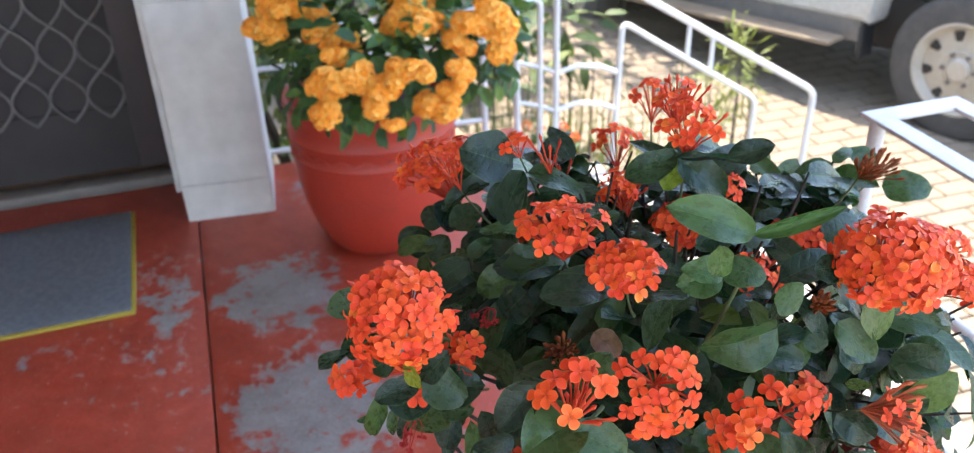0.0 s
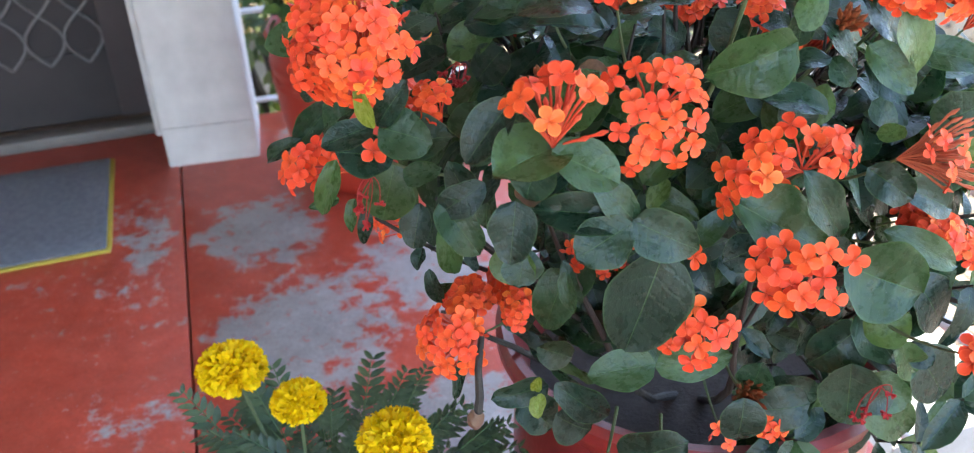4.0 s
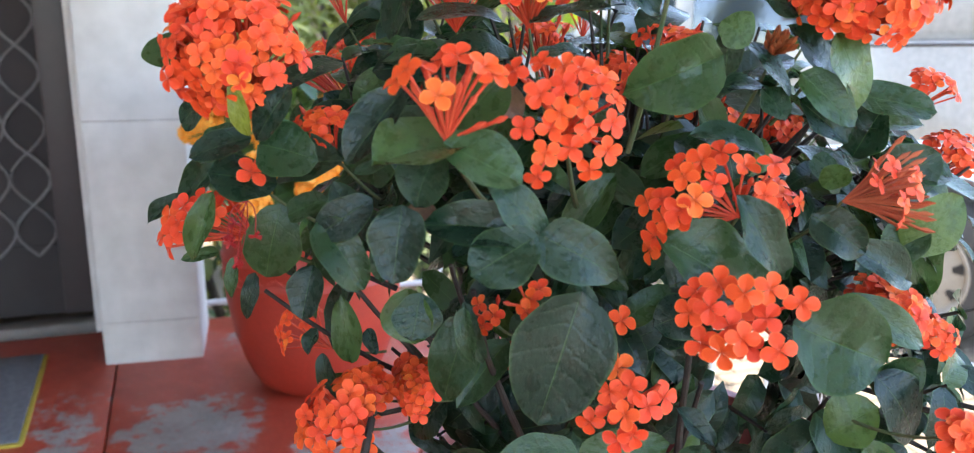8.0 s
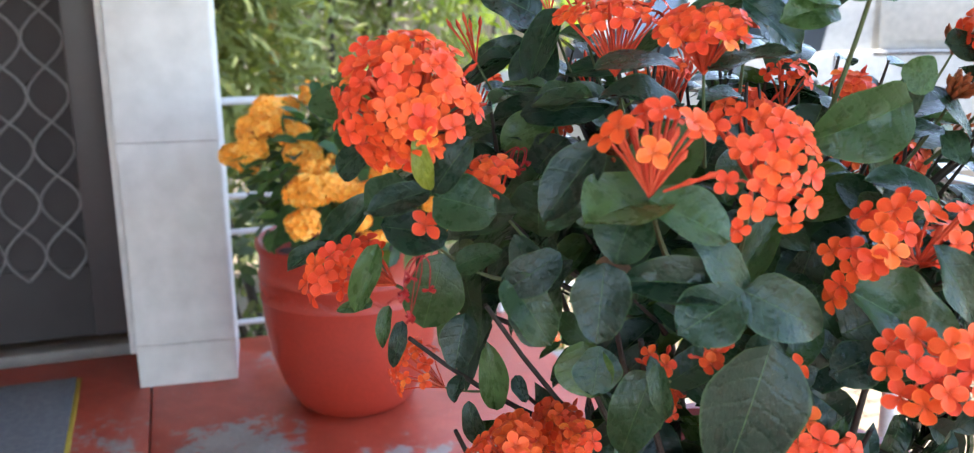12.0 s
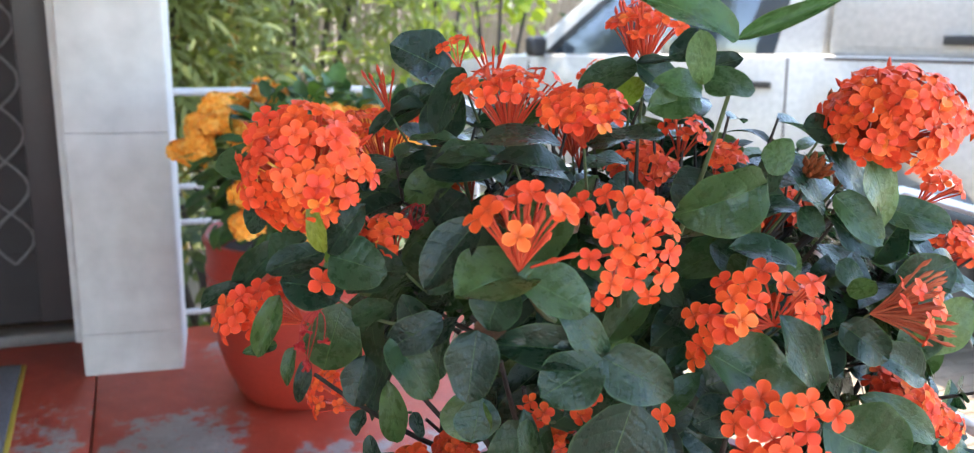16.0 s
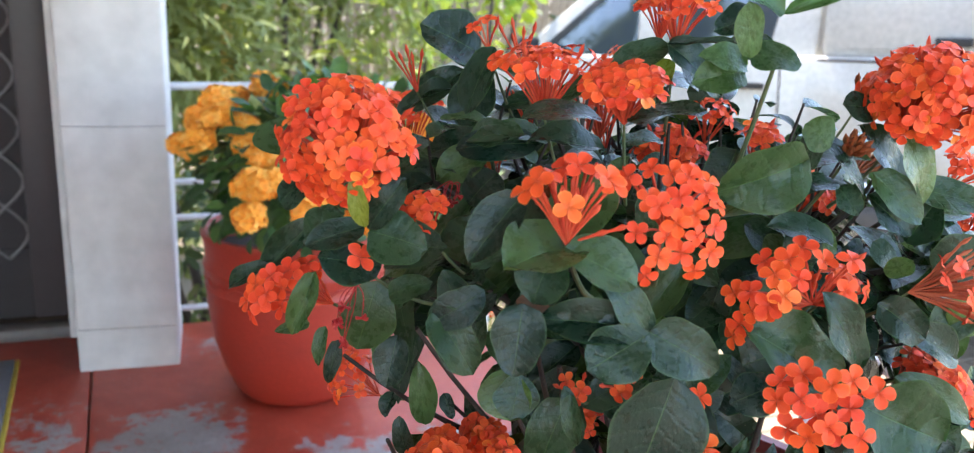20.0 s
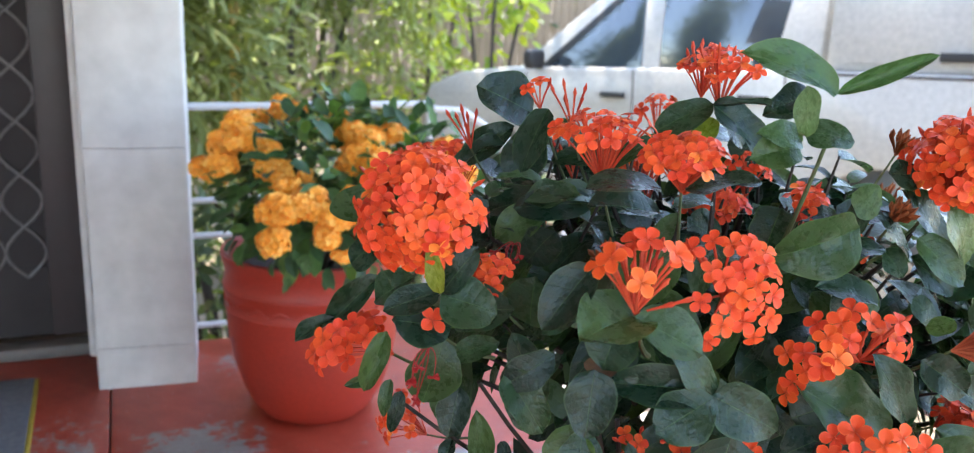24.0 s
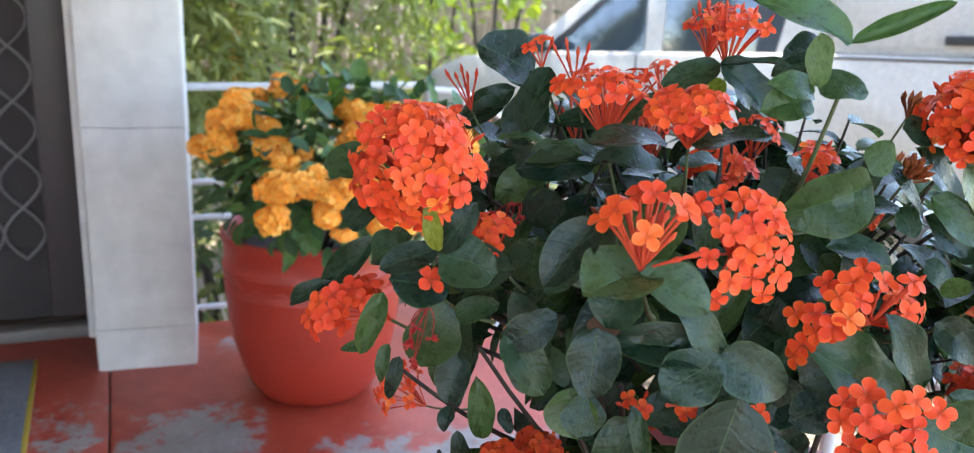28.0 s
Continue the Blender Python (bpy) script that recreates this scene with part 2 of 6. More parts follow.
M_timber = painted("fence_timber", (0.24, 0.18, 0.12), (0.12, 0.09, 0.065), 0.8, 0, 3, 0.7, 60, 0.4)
M_concrete = painted("step_concrete", (0.36, 0.33, 0.30), (0.22, 0.2, 0.18), 0.85, 0, 6, 0.6, 120, 0.5)
M_car = painted("car_paint", (0.45, 0.435, 0.405), (0.39, 0.365, 0.32), 0.22, 0, 3, 0.25, 30, 0.0)
M_tyre = painted("tyre_rubber", (0.055, 0.052, 0.049), (0.105, 0.092, 0.080), 0.8, 0, 12, 0.6, 200, 0.4)
M_rim = painted("steel_rim", (0.44, 0.39, 0.32), (0.28, 0.24, 0.19), 0.5, 0.1, 14, 0.5, 200)
M_black = painted("black_plastic", (0.02, 0.02, 0.021), (0.035, 0.034, 0.033), 0.5, 0, 20, 0.5, 300)
M_glass = painted("tinted_glass", (0.03, 0.042, 0.055), (0.04, 0.055, 0.065), 0.05, 0, 3, 0.5, 3, 0.0)
M_glass.node_tree.nodes["Principled BSDF"].inputs["IOR"].default_value = 1.9
M_culm = painted("yellow_bamboo_cane", (0.45, 0.30, 0.05), (0.25, 0.22, 0.06), 0.45, 0, 6, 0.5, 60)
M_paver = painted("paver_brick", (0.205, 0.160, 0.114), (0.135, 0.104, 0.074), 0.85, 0, 10, 0.5, 120, 0.4)


def floor_material():
    """Red oxide paint on a slab, worn through to the grey cement in patches."""
    m, n, l, b = material("red_floor_paint", (0.33, 0.045, 0.025), 0.4)
    big = noise_node(n, l, 1.9, 8, 0.62)
    mid = noise_node(n, l, 15, 9, 0.78)
    fine = noise_node(n, l, 130, 4, 0.6)
    paint = mix(n, l, (0.38, 0.042, 0.018), (0.46, 0.080, 0.046), ramp(n, l, mid.outputs[0], [(0.35, (0, 0, 0)), (0.75, (1, 1, 1))]).outputs[0])
    cement = mix(n, l, (0.225, 0.202, 0.19), (0.325, 0.292, 0.276), ramp(n, l, mid.outputs[0], [(0.3, (0, 0, 0)), (0.7, (1, 1, 1))]).outputs[0])
    tc = n.new("ShaderNodeTexCoord")
    total = None
    # the trodden places: centre, half lengths and how far the paint is gone
    for x, y, rx, ry, k in WORN:
        mp = n.new("ShaderNodeMapping")
        mp.vector_type = "POINT"
        mp.inputs["Location"].default_value = (-x / rx, -y / ry, 0)
        mp.inputs["Scale"].default_value = (1 / rx, 1 / ry, 0)
        g = n.new("ShaderNodeTexGradient")
        g.gradient_type = "SPHERICAL"
        l.new(tc.outputs["Object"], mp.inputs[0])
        l.new(mp.outputs[0], g.inputs[0])
        s = n.new("ShaderNodeMath")
        s.operation = "MULTIPLY"
        s.inputs[1].default_value = k
        l.new(g.outputs["Fac"], s.inputs[0])
        if total is None:
            total = s.outputs[0]
        else:
            a = n.new("ShaderNodeMath")
            a.operation = "MAXIMUM"
            l.new(total, a.inputs[0])
            l.new(s.outputs[0], a.inputs[1])
            total = a.outputs[0]
    add = n.new("ShaderNodeMath")
    add.operation = "ADD"
    l.new(total, add.inputs[0])
    l.new(mix(n, l, big.outputs[0], mid.outputs[0], 0.55), add.inputs[1])
    worn = ramp(n, l, add.outputs[0], [(0.635, (0, 0, 0)), (0.685, (1, 1, 1))])
    c = mix(n, l, paint, cement, worn.outputs[0])
    left = ramp(n, l, noise_node(n, l, 26, 7, 0.8).outputs[0], [(0.575, (0, 0, 0)), (0.625, (0.80,) * 3)])
    c = mix(n, l, c, paint, left.outputs[0])
    fleck = ramp(n, l, noise_node(n, l, 42, 5, 0.75).outputs[0], [(0.635, (0, 0, 0)), (0.67, (0.7,) * 3)])
    c = mix(n, l, c, (0.42, 0.36, 0.35), fleck.outputs[0])
    chips = ramp(n, l, noise_node(n, l, 95, 5, 0.8).outputs[0], [(0.645, (0, 0, 0)), (0.67, (0.75,) * 3)])
    c = mix(n, l, c, (0.40, 0.33, 0.31), chips.outputs[0])
    stain = ramp(n, l, noise_node(n, l, 7, 6, 0.7).outputs[0], [(0.35, (0.80, 0.79, 0.78)), (0.65, (1.06, 1.06, 1.06))])
    c = mix(n, l, c, stain.outputs[0], 1.0, "MULTIPLY")
    r2 = ramp(n, l, fine.outputs[0], [(0.3, (0.80,) * 3), (0.7, (1.12,) * 3)])
    c = mix(n, l, c, r2.outputs[0], 1.0, "MULTIPLY")
    l.new(c, b.inputs["Base Color"])
    rr = ramp(n, l, worn.outputs[0], [(0, (0.46,) * 3), (1, (0.55,) * 3)])
    l.new(rr.outputs[0], b.inputs["Roughness"])
    bp = n.new("ShaderNodeBump")
    bp.inputs["Strength"].default_value, bp.inputs["Distance"].default_value, bp.invert = 0.35, 0.001, True
    l.new(mix(n, l, worn.outputs[0], fine.outputs[0], 0.3), bp.inputs["Height"])
    l.new(bp.outputs[0], b.inputs["Normal"])
    return m


WORN = ((0.25, -0.52, 0.30, 0.30, 0.34), (0.30, -1.0, 0.36, 0.42, 0.34), (0.62, -0.86, 0.44, 0.36, 0.30), (0.52, 0.12, 0.34, 0.22, 0.30),
        (-0.08, -0.52, 0.17, 0.50, 0.25), (0.95, -0.86, 0.42, 0.40, 0.28), (-0.02, -1.15, 0.35, 0.2, 0.12), (0.5, -1.6, 0.5, 0.5, 0.3), (-0.14, -0.72, 0.34, 0.5, 0.19), (-0.40, -0.62, 0.4, 0.16, 0.15), (-0.10, -1.22, 0.4, 0.25, 0.20))
M_floor = floor_material()


# ---- mesh tools ----
def thing(name, label, category, m=None, group="", kind=""):
    ob = new(name)
    ob.empty_display_size = 0.05
    if m is not None:
        ob.matrix_world = m
    return tagged(ob, label, category, group, kind)


def finish(bm, name, mat, smooth=True):
    me = bpy.data.meshes.new(name)
    bm.normal_update()
    bm.to_mesh(me)
    bm.free()
    me.materials.append(mat)
    if smooth:
        me.polygons.foreach_set("use_smooth", [True] * len(me.polygons))
        me.set_sharp_from_angle(angle=radians(38))
    return me


def part(name, bm, mat, parent=None, label="", smooth=True):
    ob = new(name, bm if isinstance(bm, bpy.types.Mesh) else finish(bm, name, mat, smooth))
    if parent is not None:
        ob.parent = parent
    return tagged(ob, label)


def box(bm, x, y, z, sx, sy, sz, bevel=0.0, m=None):
    """A box by its least corner and its sizes, with its edges taken off."""
    r = bmesh.ops.create_cube(bm, size=1)
    vs = r["verts"]
    for v in vs:
        v.co = Vector((x + (v.co.x + 0.5) * sx, y + (v.co.y + 0.5) * sy, z + (v.co.z + 0.5) * sz))
    if bevel:
        es = list({e for v in vs for e in v.link_edges})
        r = bmesh.ops.bevel(bm, geom=es, offset=bevel, segments=2, profile=0.5, affect="EDGES")
        vs = list({v for f in r["faces"] for v in f.verts} | {v for v in vs if v.is_valid})
    if m is not None:
        for v in vs:
            v.co = m @ v.co
    return bm


def ring_tube(bm, pts, radii, seg=8, cap=True):
    """A round bar through the points; radii is one number or one for each point."""
    pts = [Vector(p) for p in pts]
    if isinstance(radii, (int, float)):
        radii = [radii] * len(pts)
    rows, side = [], None
    for i, p in enumerate(pts):
        d = (pts[min(i + 1, len(pts) - 1)] - pts[max(i - 1, 0)]).normalized()
        if side is None:
            side = d.orthogonal().normalized()
        side = (side - d * side.dot(d)).normalized()
        up = d.cross(side)
        rows.append([bm.verts.new(p + (side * math.cos(a) + up * math.sin(a)) * radii[i]) for a in (2 * math.pi * k / seg for k in range(seg))])
    for a, b in zip(rows, rows[1:]):
        for k in range(seg):
            bm.faces.new((a[k], a[(k + 1) % seg], b[(k + 1) % seg], b[k]))
    if cap:
        bm.faces.new(rows[0][::-1])
        bm.faces.new(rows[-1])
    return bm


def rounded(pts, r=0.05, n=5):
    """The same path with its corners rounded."""
    pts = [Vector(p) for p in pts]
    out = [pts[0]]
    for a, b, c in zip(pts, pts[1:], pts[2:]):
        p, q = b + (a - b).normalized() * r, b + (c - b).normalized() * r
        out += [(1 - t) ** 2 * p + 2 * t * (1 - t) * b + t * t * q for t in (k / n for k in range(n + 1))]
    return out + [pts[-1]]


def lathe(bm, profile, seg=64, wobble=0.0):
    rows = []
    for r, z in profile:
        rows.append([bm.verts.new(((r + wobble * noise.noise(Vector((math.cos(a) * 2, math.sin(a) * 2, z * 6)))) * math.cos(a), r * math.sin(a), z)) for a in (2 * math.pi * k / seg for k in range(seg))])
    for a, b in zip(rows, rows[1:]):
        for k in range(seg):
            bm.faces.new((a[k], a[(k + 1) % seg], b[(k + 1) % seg], b[k]))
    return bm


# ---- the porch ----
def panel_object(name, label, category, pieces, mat, m=HOUSE, kind="structure", bevel=0.004):
    bm = bmesh.new()
    for p in pieces:
        box(bm, *p, bevel)
    ob = part(name, bm, mat)
    ob.matrix_world = m
    return tagged(ob, label, category, "", kind)


floor = panel_object("floor", "worn red oxide painted porch slab on concrete", "floor", [(-3.2, -5.0, -0.64, 4.46, 5.33, 0.60)], M_concrete)
for u0, u1 in ((-3.2, 0.0275), (0.0325, 1.27)):
    for v0, v1 in ((-5.0, -2.605), (-2.6, 0.33)):
        bm = bmesh.new()
        box(bm, u0, v0, -0.036, u1 - u0, v1 - v0, 0.036, 0.004)
        part("floor_slab", bm, M_floor, floor)

# house wall with door opening, unseen ceiling and added wall that close the porch
wall = panel_object("wall_north", "white painted house wall beside the screen door", "wall",
                    [(-3.2, 0.34, 0, 2.0, 0.16, 2.5), (-1.2, 0.34, 2.12, 1.2, 0.16, 0.38), (0.0, 0.30, -0.02, 0.05, 0.2, 2.52)], M_white)
# added out of view, to hold back light from the open left side
wall_west = panel_object("wall_west", "unseen white wall added to cut the light from the left", "wall", [(-3.36, -5.16, -0.64, 0.16, 5.66, 3.14)], M_white)
# out of view; carried past the slab as an eave to block the sun
ceiling = panel_object("ceiling", "unseen white porch ceiling boards, widened to keep the sun off porch and rails", "ceiling", [(-3.36, -5.16, 2.5, 5.0, 7.0, 0.05)], M_ceiling)
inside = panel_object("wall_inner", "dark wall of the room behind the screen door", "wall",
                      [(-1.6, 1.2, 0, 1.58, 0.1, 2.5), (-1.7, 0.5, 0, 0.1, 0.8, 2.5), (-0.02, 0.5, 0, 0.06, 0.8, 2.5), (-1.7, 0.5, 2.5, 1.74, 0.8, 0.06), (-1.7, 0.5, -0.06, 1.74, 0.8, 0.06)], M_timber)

# the pier beside the door, in three lifts of plaster
COLUMN = pose(-1.020, 2.650, 0, 0, 0, 14)
column = tagged(new("column"), "white painted square masonry pier with faint joints", "column", "", "structure")
column.matrix_world = COLUMN
for z0, z1 in ((0.0, 0.128), (0.130, 0.734), (0.736, 1.60), (1.602, 2.5)):
    bm = bmesh.new()
    box(bm, 0, 0, z0, 0.284, 0.30, z1 - z0)
    bmesh.ops.bevel(bm, geom=[e for e in bm.edges if abs(e.verts[0].co.z - e.verts[1].co.z) > 0.05], offset=0.008, segments=2, profile=0.5, affect="EDGES")
    bmesh.ops.subdivide_edges(bm, edges=bm.edges[:], cuts=2, use_grid_fill=True)
    for v in bm.verts:
        v.co += 0.0022 * noise.noise_vector(v.co * 14)
    part("plaster_block", bm, M_white, column)

bm = bmesh.new()
box(bm, -0.022, 0.035, 0.095, 0.019, 0.26, 2.405, 0.003)
part("edge_board", bm, M_white, column, "white painted board between pier and door")

# screen door: frame, grille of wavy bars, insect mesh, sill
door = tagged(new("door_1"), "closed dark brown aluminium security screen door with diamond grille", "door", "", "structure")
door.matrix_world = HOUSE
D0, D1, DV = -1.0, -0.035, 0.345
for name, b in (("stile", (D1 - 0.105, DV, 0.06, 0.105, 0.035, 2.02)), ("stile", (D0, DV, 0.06, 0.105, 0.035, 2.02)),
                ("kick_panel", (D0 + 0.1055, DV + 0.016, 0.06, D1 - D0 - 0.211, 0.010, 0.235)), ("top_rail", (D0 + 0.105, DV, 1.98, D1 - D0 - 0.21, 0.035, 0.10))):
    bm = bmesh.new()
    box(bm, *b, 0.004)
    part(name, bm, M_screen if name == "kick_panel" else M_door, door)
bm = bmesh.new()
box(bm, D0 + 0.10, DV + 0.022, 0.10, D1 - D0 - 0.2, 0.003, 1.94)
part("insect_screen", bm, M_screen, door, "dark insect mesh")
PITCH, RISE = 0.118, 0.168
for k in range(9):
    u = D1 - 0.105 - PITCH * (k + 0.5)
    if u < D0 + 0.12:
        break
    for flip in (1, -1):
        bm = bmesh.new()
        pts = []
        for i in range(int(1.74 / RISE) * 6):
            z = 0.262 + i * RISE / 6
            w = math.sin(math.pi * i / 6)
            w = w * flip * PITCH * 0.5
            pts.append((min(max(u + w, D0 + 0.1), D1 - 0.1), DV + 0.010 + 0.002 * flip, z))
        ring_tube(bm, pts, 0.0052, 5)
        part("grille_bar", bm, M_grille, door)
bm = bmesh.new()
box(bm, D0 - 0.06, DV - 0.05, 0.0, D1 - D0 + 0.12, 0.085, 0.04, 0.006)
part("door_sill", bm, M_alu, door, "dull aluminium door sill")
for u in (D1 + 0.004, D0 - 0.052):
    bm = bmesh.new()
    box(bm, u, DV - 0.03, 0.046, 0.046, 0.07, 2.06, 0.004)
    part("jamb", bm, M_white, door, "white painted door jamb")
bm = bmesh.new()
box(bm, D0 - 0.052, DV - 0.03, 2.108, D1 - D0 + 0.1, 0.07, 0.05, 0.004)
part("lintel_trim", bm, M_white, door, "white painted door head")

# doormat
doormat = thing("doormat", "grey ribbed doormat with a yellow edge on the red floor", "doormat", pose(*hw(-0.34, -0.17, 0.0), 0, 0, 20.2))
bm = bmesh.new()
box(bm, -0.56, -0.31, 0.001, 0.72, 0.60, 0.010, 0.003)
bmesh.ops.subdivide_edges(bm, edges=bm.edges[:], cuts=5, use_grid_fill=True)
for v in bm.verts:
    v.co.z += 0.0025 * (1 + noise.noise(v.co * 6)) if v.co.z > 0.006 else 0
part("mat_body", bm, M_mat, doormat)
bm = bmesh.new()
box(bm, -0.57, -0.325, 0.0005, 0.74, 0.016, 0.007, 0.002)
part("front_edge", bm, M_matrim, doormat, "yellow rubber edge")
bm = bmesh.new()
box(bm, 0.159, -0.309, 0.0005, 0.014, 0.60, 0.007, 0.002)
part("side_edge", bm, M_matrim, doormat, "yellow rubber edge")

# ---- rails ----
def bar(owner, name, pts, r=0.014, seg=10, mat=None, label=""):
    return part(name, ring_tube(bmesh.new(), pts, r, seg), mat or M_rail, owner, label)


railing = thing("railing", "white painted tubular steel railing round the porch edge", "railing", HOUSE, "", "structure")
RV = 0.29
bar(railing, "top_rail", rounded([(0.20, RV, 0.815), (1.12, RV, 0.815), (1.12, RV, -0.02)], 0.03), 0.0125)
for z in (0.505, 0.385, 0.07):
    bar(railing, "cross_bar", [(0.20, RV, z), (1.11, RV, z)], 0.010)
bar(railing, "post", [(1.25, RV, -0.02), (1.25, RV, 0.80)], 0.0125)
bar(railing, "link_bar", [(1.12, RV, 0.80), (1.25, RV, 0.79)], 0.011)
bar(railing, "hoop", rounded([(1.25, RV, 0.51), (1.345, RV, 0.51), (1.345, RV, -0.3)], 0.03), 0.011)
bar(railing, "post", [(1.41, RV, -0.3), (1.41, RV, 0.70)], 0.0125)
for z in (0.22, 0.06):
    bar(railing, "link_bar", [(1.25, RV, z + 0.06), (1.345, RV, z + 0.03), (1.41, RV, z)], 0.009)

stair_rail = thing("stair_railing", "white painted tubular handrail beside the steps", "railing", HOUSE, "", "structure")
bar(stair_rail, "handrail", rounded([(1.25, RV, 0.785), (2.60, RV, -0.035), (2.585, RV, -0.64)], 0.05), 0.014)
bar(stair_rail, "lower_rail", rounded([(1.66, RV, -0.3), (1.68, RV, 0.385), (2.31, RV, -0.025), (2.305, RV, -0.64)], 0.04), 0.0115)
for u in (1.97, 2.08):
    bar(stair_rail, "baluster", [(u, RV, 0.20 - (u - 1.97) * 0.62), (u, RV, 0.345 - (u - 1.97) * 0.61)], 0.010)
for z in (0.215, 0.06):
    bar(stair_rail, "link_bar", [(1.41, RV, z), (1.50, RV, z + 0.02), (1.60, RV, z), (1.665, RV, z - 0.03)], 0.010)

# flat topped rail on the other side of the steps
near_rail = thing("flat_railing", "white painted railing with a flat bar top loop", "railing", HOUSE, "", "structure")
NZ = 0.85
for name, b in (("flat_bar", (1.235, -3.2, NZ, 0.040, 1.56, 0.008)), ("flat_bar", (1.395, -3.2, NZ, 0.040, 1.56, 0.008)), ("end_bar", (1.235, -1.64, NZ, 0.2, 0.040, 0.008))):
    bm = bmesh.new()
    box(bm, *b, 0.002)
    part(name, bm, M_rail, near_rail)
for u, v in ((1.255, -1.625), (1.255, -2.6)):
    bar(near_rail, "post", [(u, v, -0.04), (u, v, NZ)], 0.014)
for z in (0.1, 0.36, 0.6):
    bar(near_rail, "cross_bar", [(1.255, -1.62, z), (1.255, -3.15, z)], 0.011)
bar(near_rail, "hoop", rounded([(1.52, -2.0, -0.64), (1.52, -2.0, 0.62), (1.52, -2.6, 0.62), (1.52, -2.6, -0.64)], 0.06), 0.017)

# steps down to the drive
for i in range(3):
    step = panel_object("step_%d" % (i + 1), "concrete porch step down to the paved drive", "step", [(1.272 + 0.30 * i, -1.55, -0.64, 0.298, 1.78, 0.48 - 0.16 * i)], M_concrete)

# ---- the ground ----
bm = bmesh.new()
bmesh.ops.create_grid(bm, x_segments=40, y_segments=40, size=1)
for v in bm.verts:
    v.co.x = math.copysign(abs(v.co.x) ** 3.2, v.co.x) * 900
    v.co.y = math.copysign(abs(v.co.y) ** 3.2, v.co.y) * 900
ground = tagged(part("ground", bm, M_ground), "dry pale garden soil with leaf litter", "ground", "", "structure")
ground.location.z = -0.66


def paver_mesh(sx, sy):
    bm = bmesh.new()
    vs = []
    for z, k in ((0.0, 0), (0.014, 0), (0.02, 0.006)):
        vs.append([bm.verts.new((x, y, z)) for x, y in ((k, k), (sx - k, k), (sx - k, sy - k), (k, sy - k))])
    for a, b in zip(vs, vs[1:]):
        for i in range(4):
            bm.faces.new((a[i], a[(i + 1) % 4], b[(i + 1) % 4], b[i]))
    bm.faces.new(vs[-1])
    return finish(bm, "paver", M_paver, False)


# ---- pots ----
def pot(name, label, c, prof, mat, soil_z, soil_r):
    ob = thing(name, label, "plant pot", pose(*c))
    bm = lathe(bmesh.new(), prof, 72, 0.002)
    bm.faces.new(bm.verts[:72][::-1])
    part("pot_body", bm, mat, ob)
    bm = bmesh.new()
    rows = [[bm.verts.new((r * math.cos(a), r * math.sin(a), soil_z + 0.012 * noise.noise(Vector((r * 30 * math.cos(a), r * 30 * math.sin(a), 3))))) for a in (k * math.pi / 16 for k in range(32))] for r in (soil_r, soil_r * 0.66, soil_r * 0.3)]
    for a, b in zip(rows, rows[1:]):
        for k in range(32):
            bm.faces.new((a[k], a[(k + 1) % 32], b[(k + 1) % 32], b[k]))
    bm.faces.new(rows[-1])
    part("soil", bm, M_soil, ob, "dark potting soil")
    return ob


BIG = [(0.150, 0.0), (0.160, 0.006), (0.178, 0.03), (0.206, 0.09), (0.229, 0.165), (0.243, 0.25), (0.248, 0.315), (0.251, 0.33), (0.246, 0.337), (0.247, 0.372), (0.252, 0.379), (0.253, 0.391), (0.248, 0.398), (0.247, 0.42),
       (0.248, 0.445), (0.253, 0.464), (0.257, 0.475), (0.255, 0.486), (0.246, 0.488), (0.237, 0.475), (0.230, 0.43), (0.226, 0.38)]
red_pot = pot("flower_pot", "large red clay pot with a scroll band on the floor", (-0.365, 2.59, 0.0), BIG, M_pot, 0.42, 0.228)
# scroll band in relief
for k in range(22):
    a = 2 * math.pi * k / 22
    bm = bmesh.new()
    pts = []
    for i in range(9):
        s = i / 8
        b = a + (s - 0.5) * 0.27
        z = 0.355 + 0.008 * math.sin(s * 2 * math.pi)
        pts.append((0.2475 * math.cos(b), 0.2475 * math.sin(b), z))
    ring_tube(bm, pts, 0.0035, 5)
    part("scroll", bm, M_pot, red_pot)
IX = [(0.16, 0.0), (0.17, 0.005), (0.19, 0.10), (0.215, 0.26), (0.225, 0.40), (0.222, 0.47), (0.215, 0.515), (0.212, 0.53), (0.222, 0.548), (0.238, 0.565), (0.245, 0.58), (0.245, 0.592), (0.238, 0.60), (0.226, 0.598),
      (0.214, 0.575), (0.205, 0.53), (0.20, 0.50)]
ixora_pot = pot("flower_pot", "dark red glazed clay pot with a flared rim under the ixora", (0.31, 0.985, 0.0), IX, M_pot2, 0.515, 0.203)

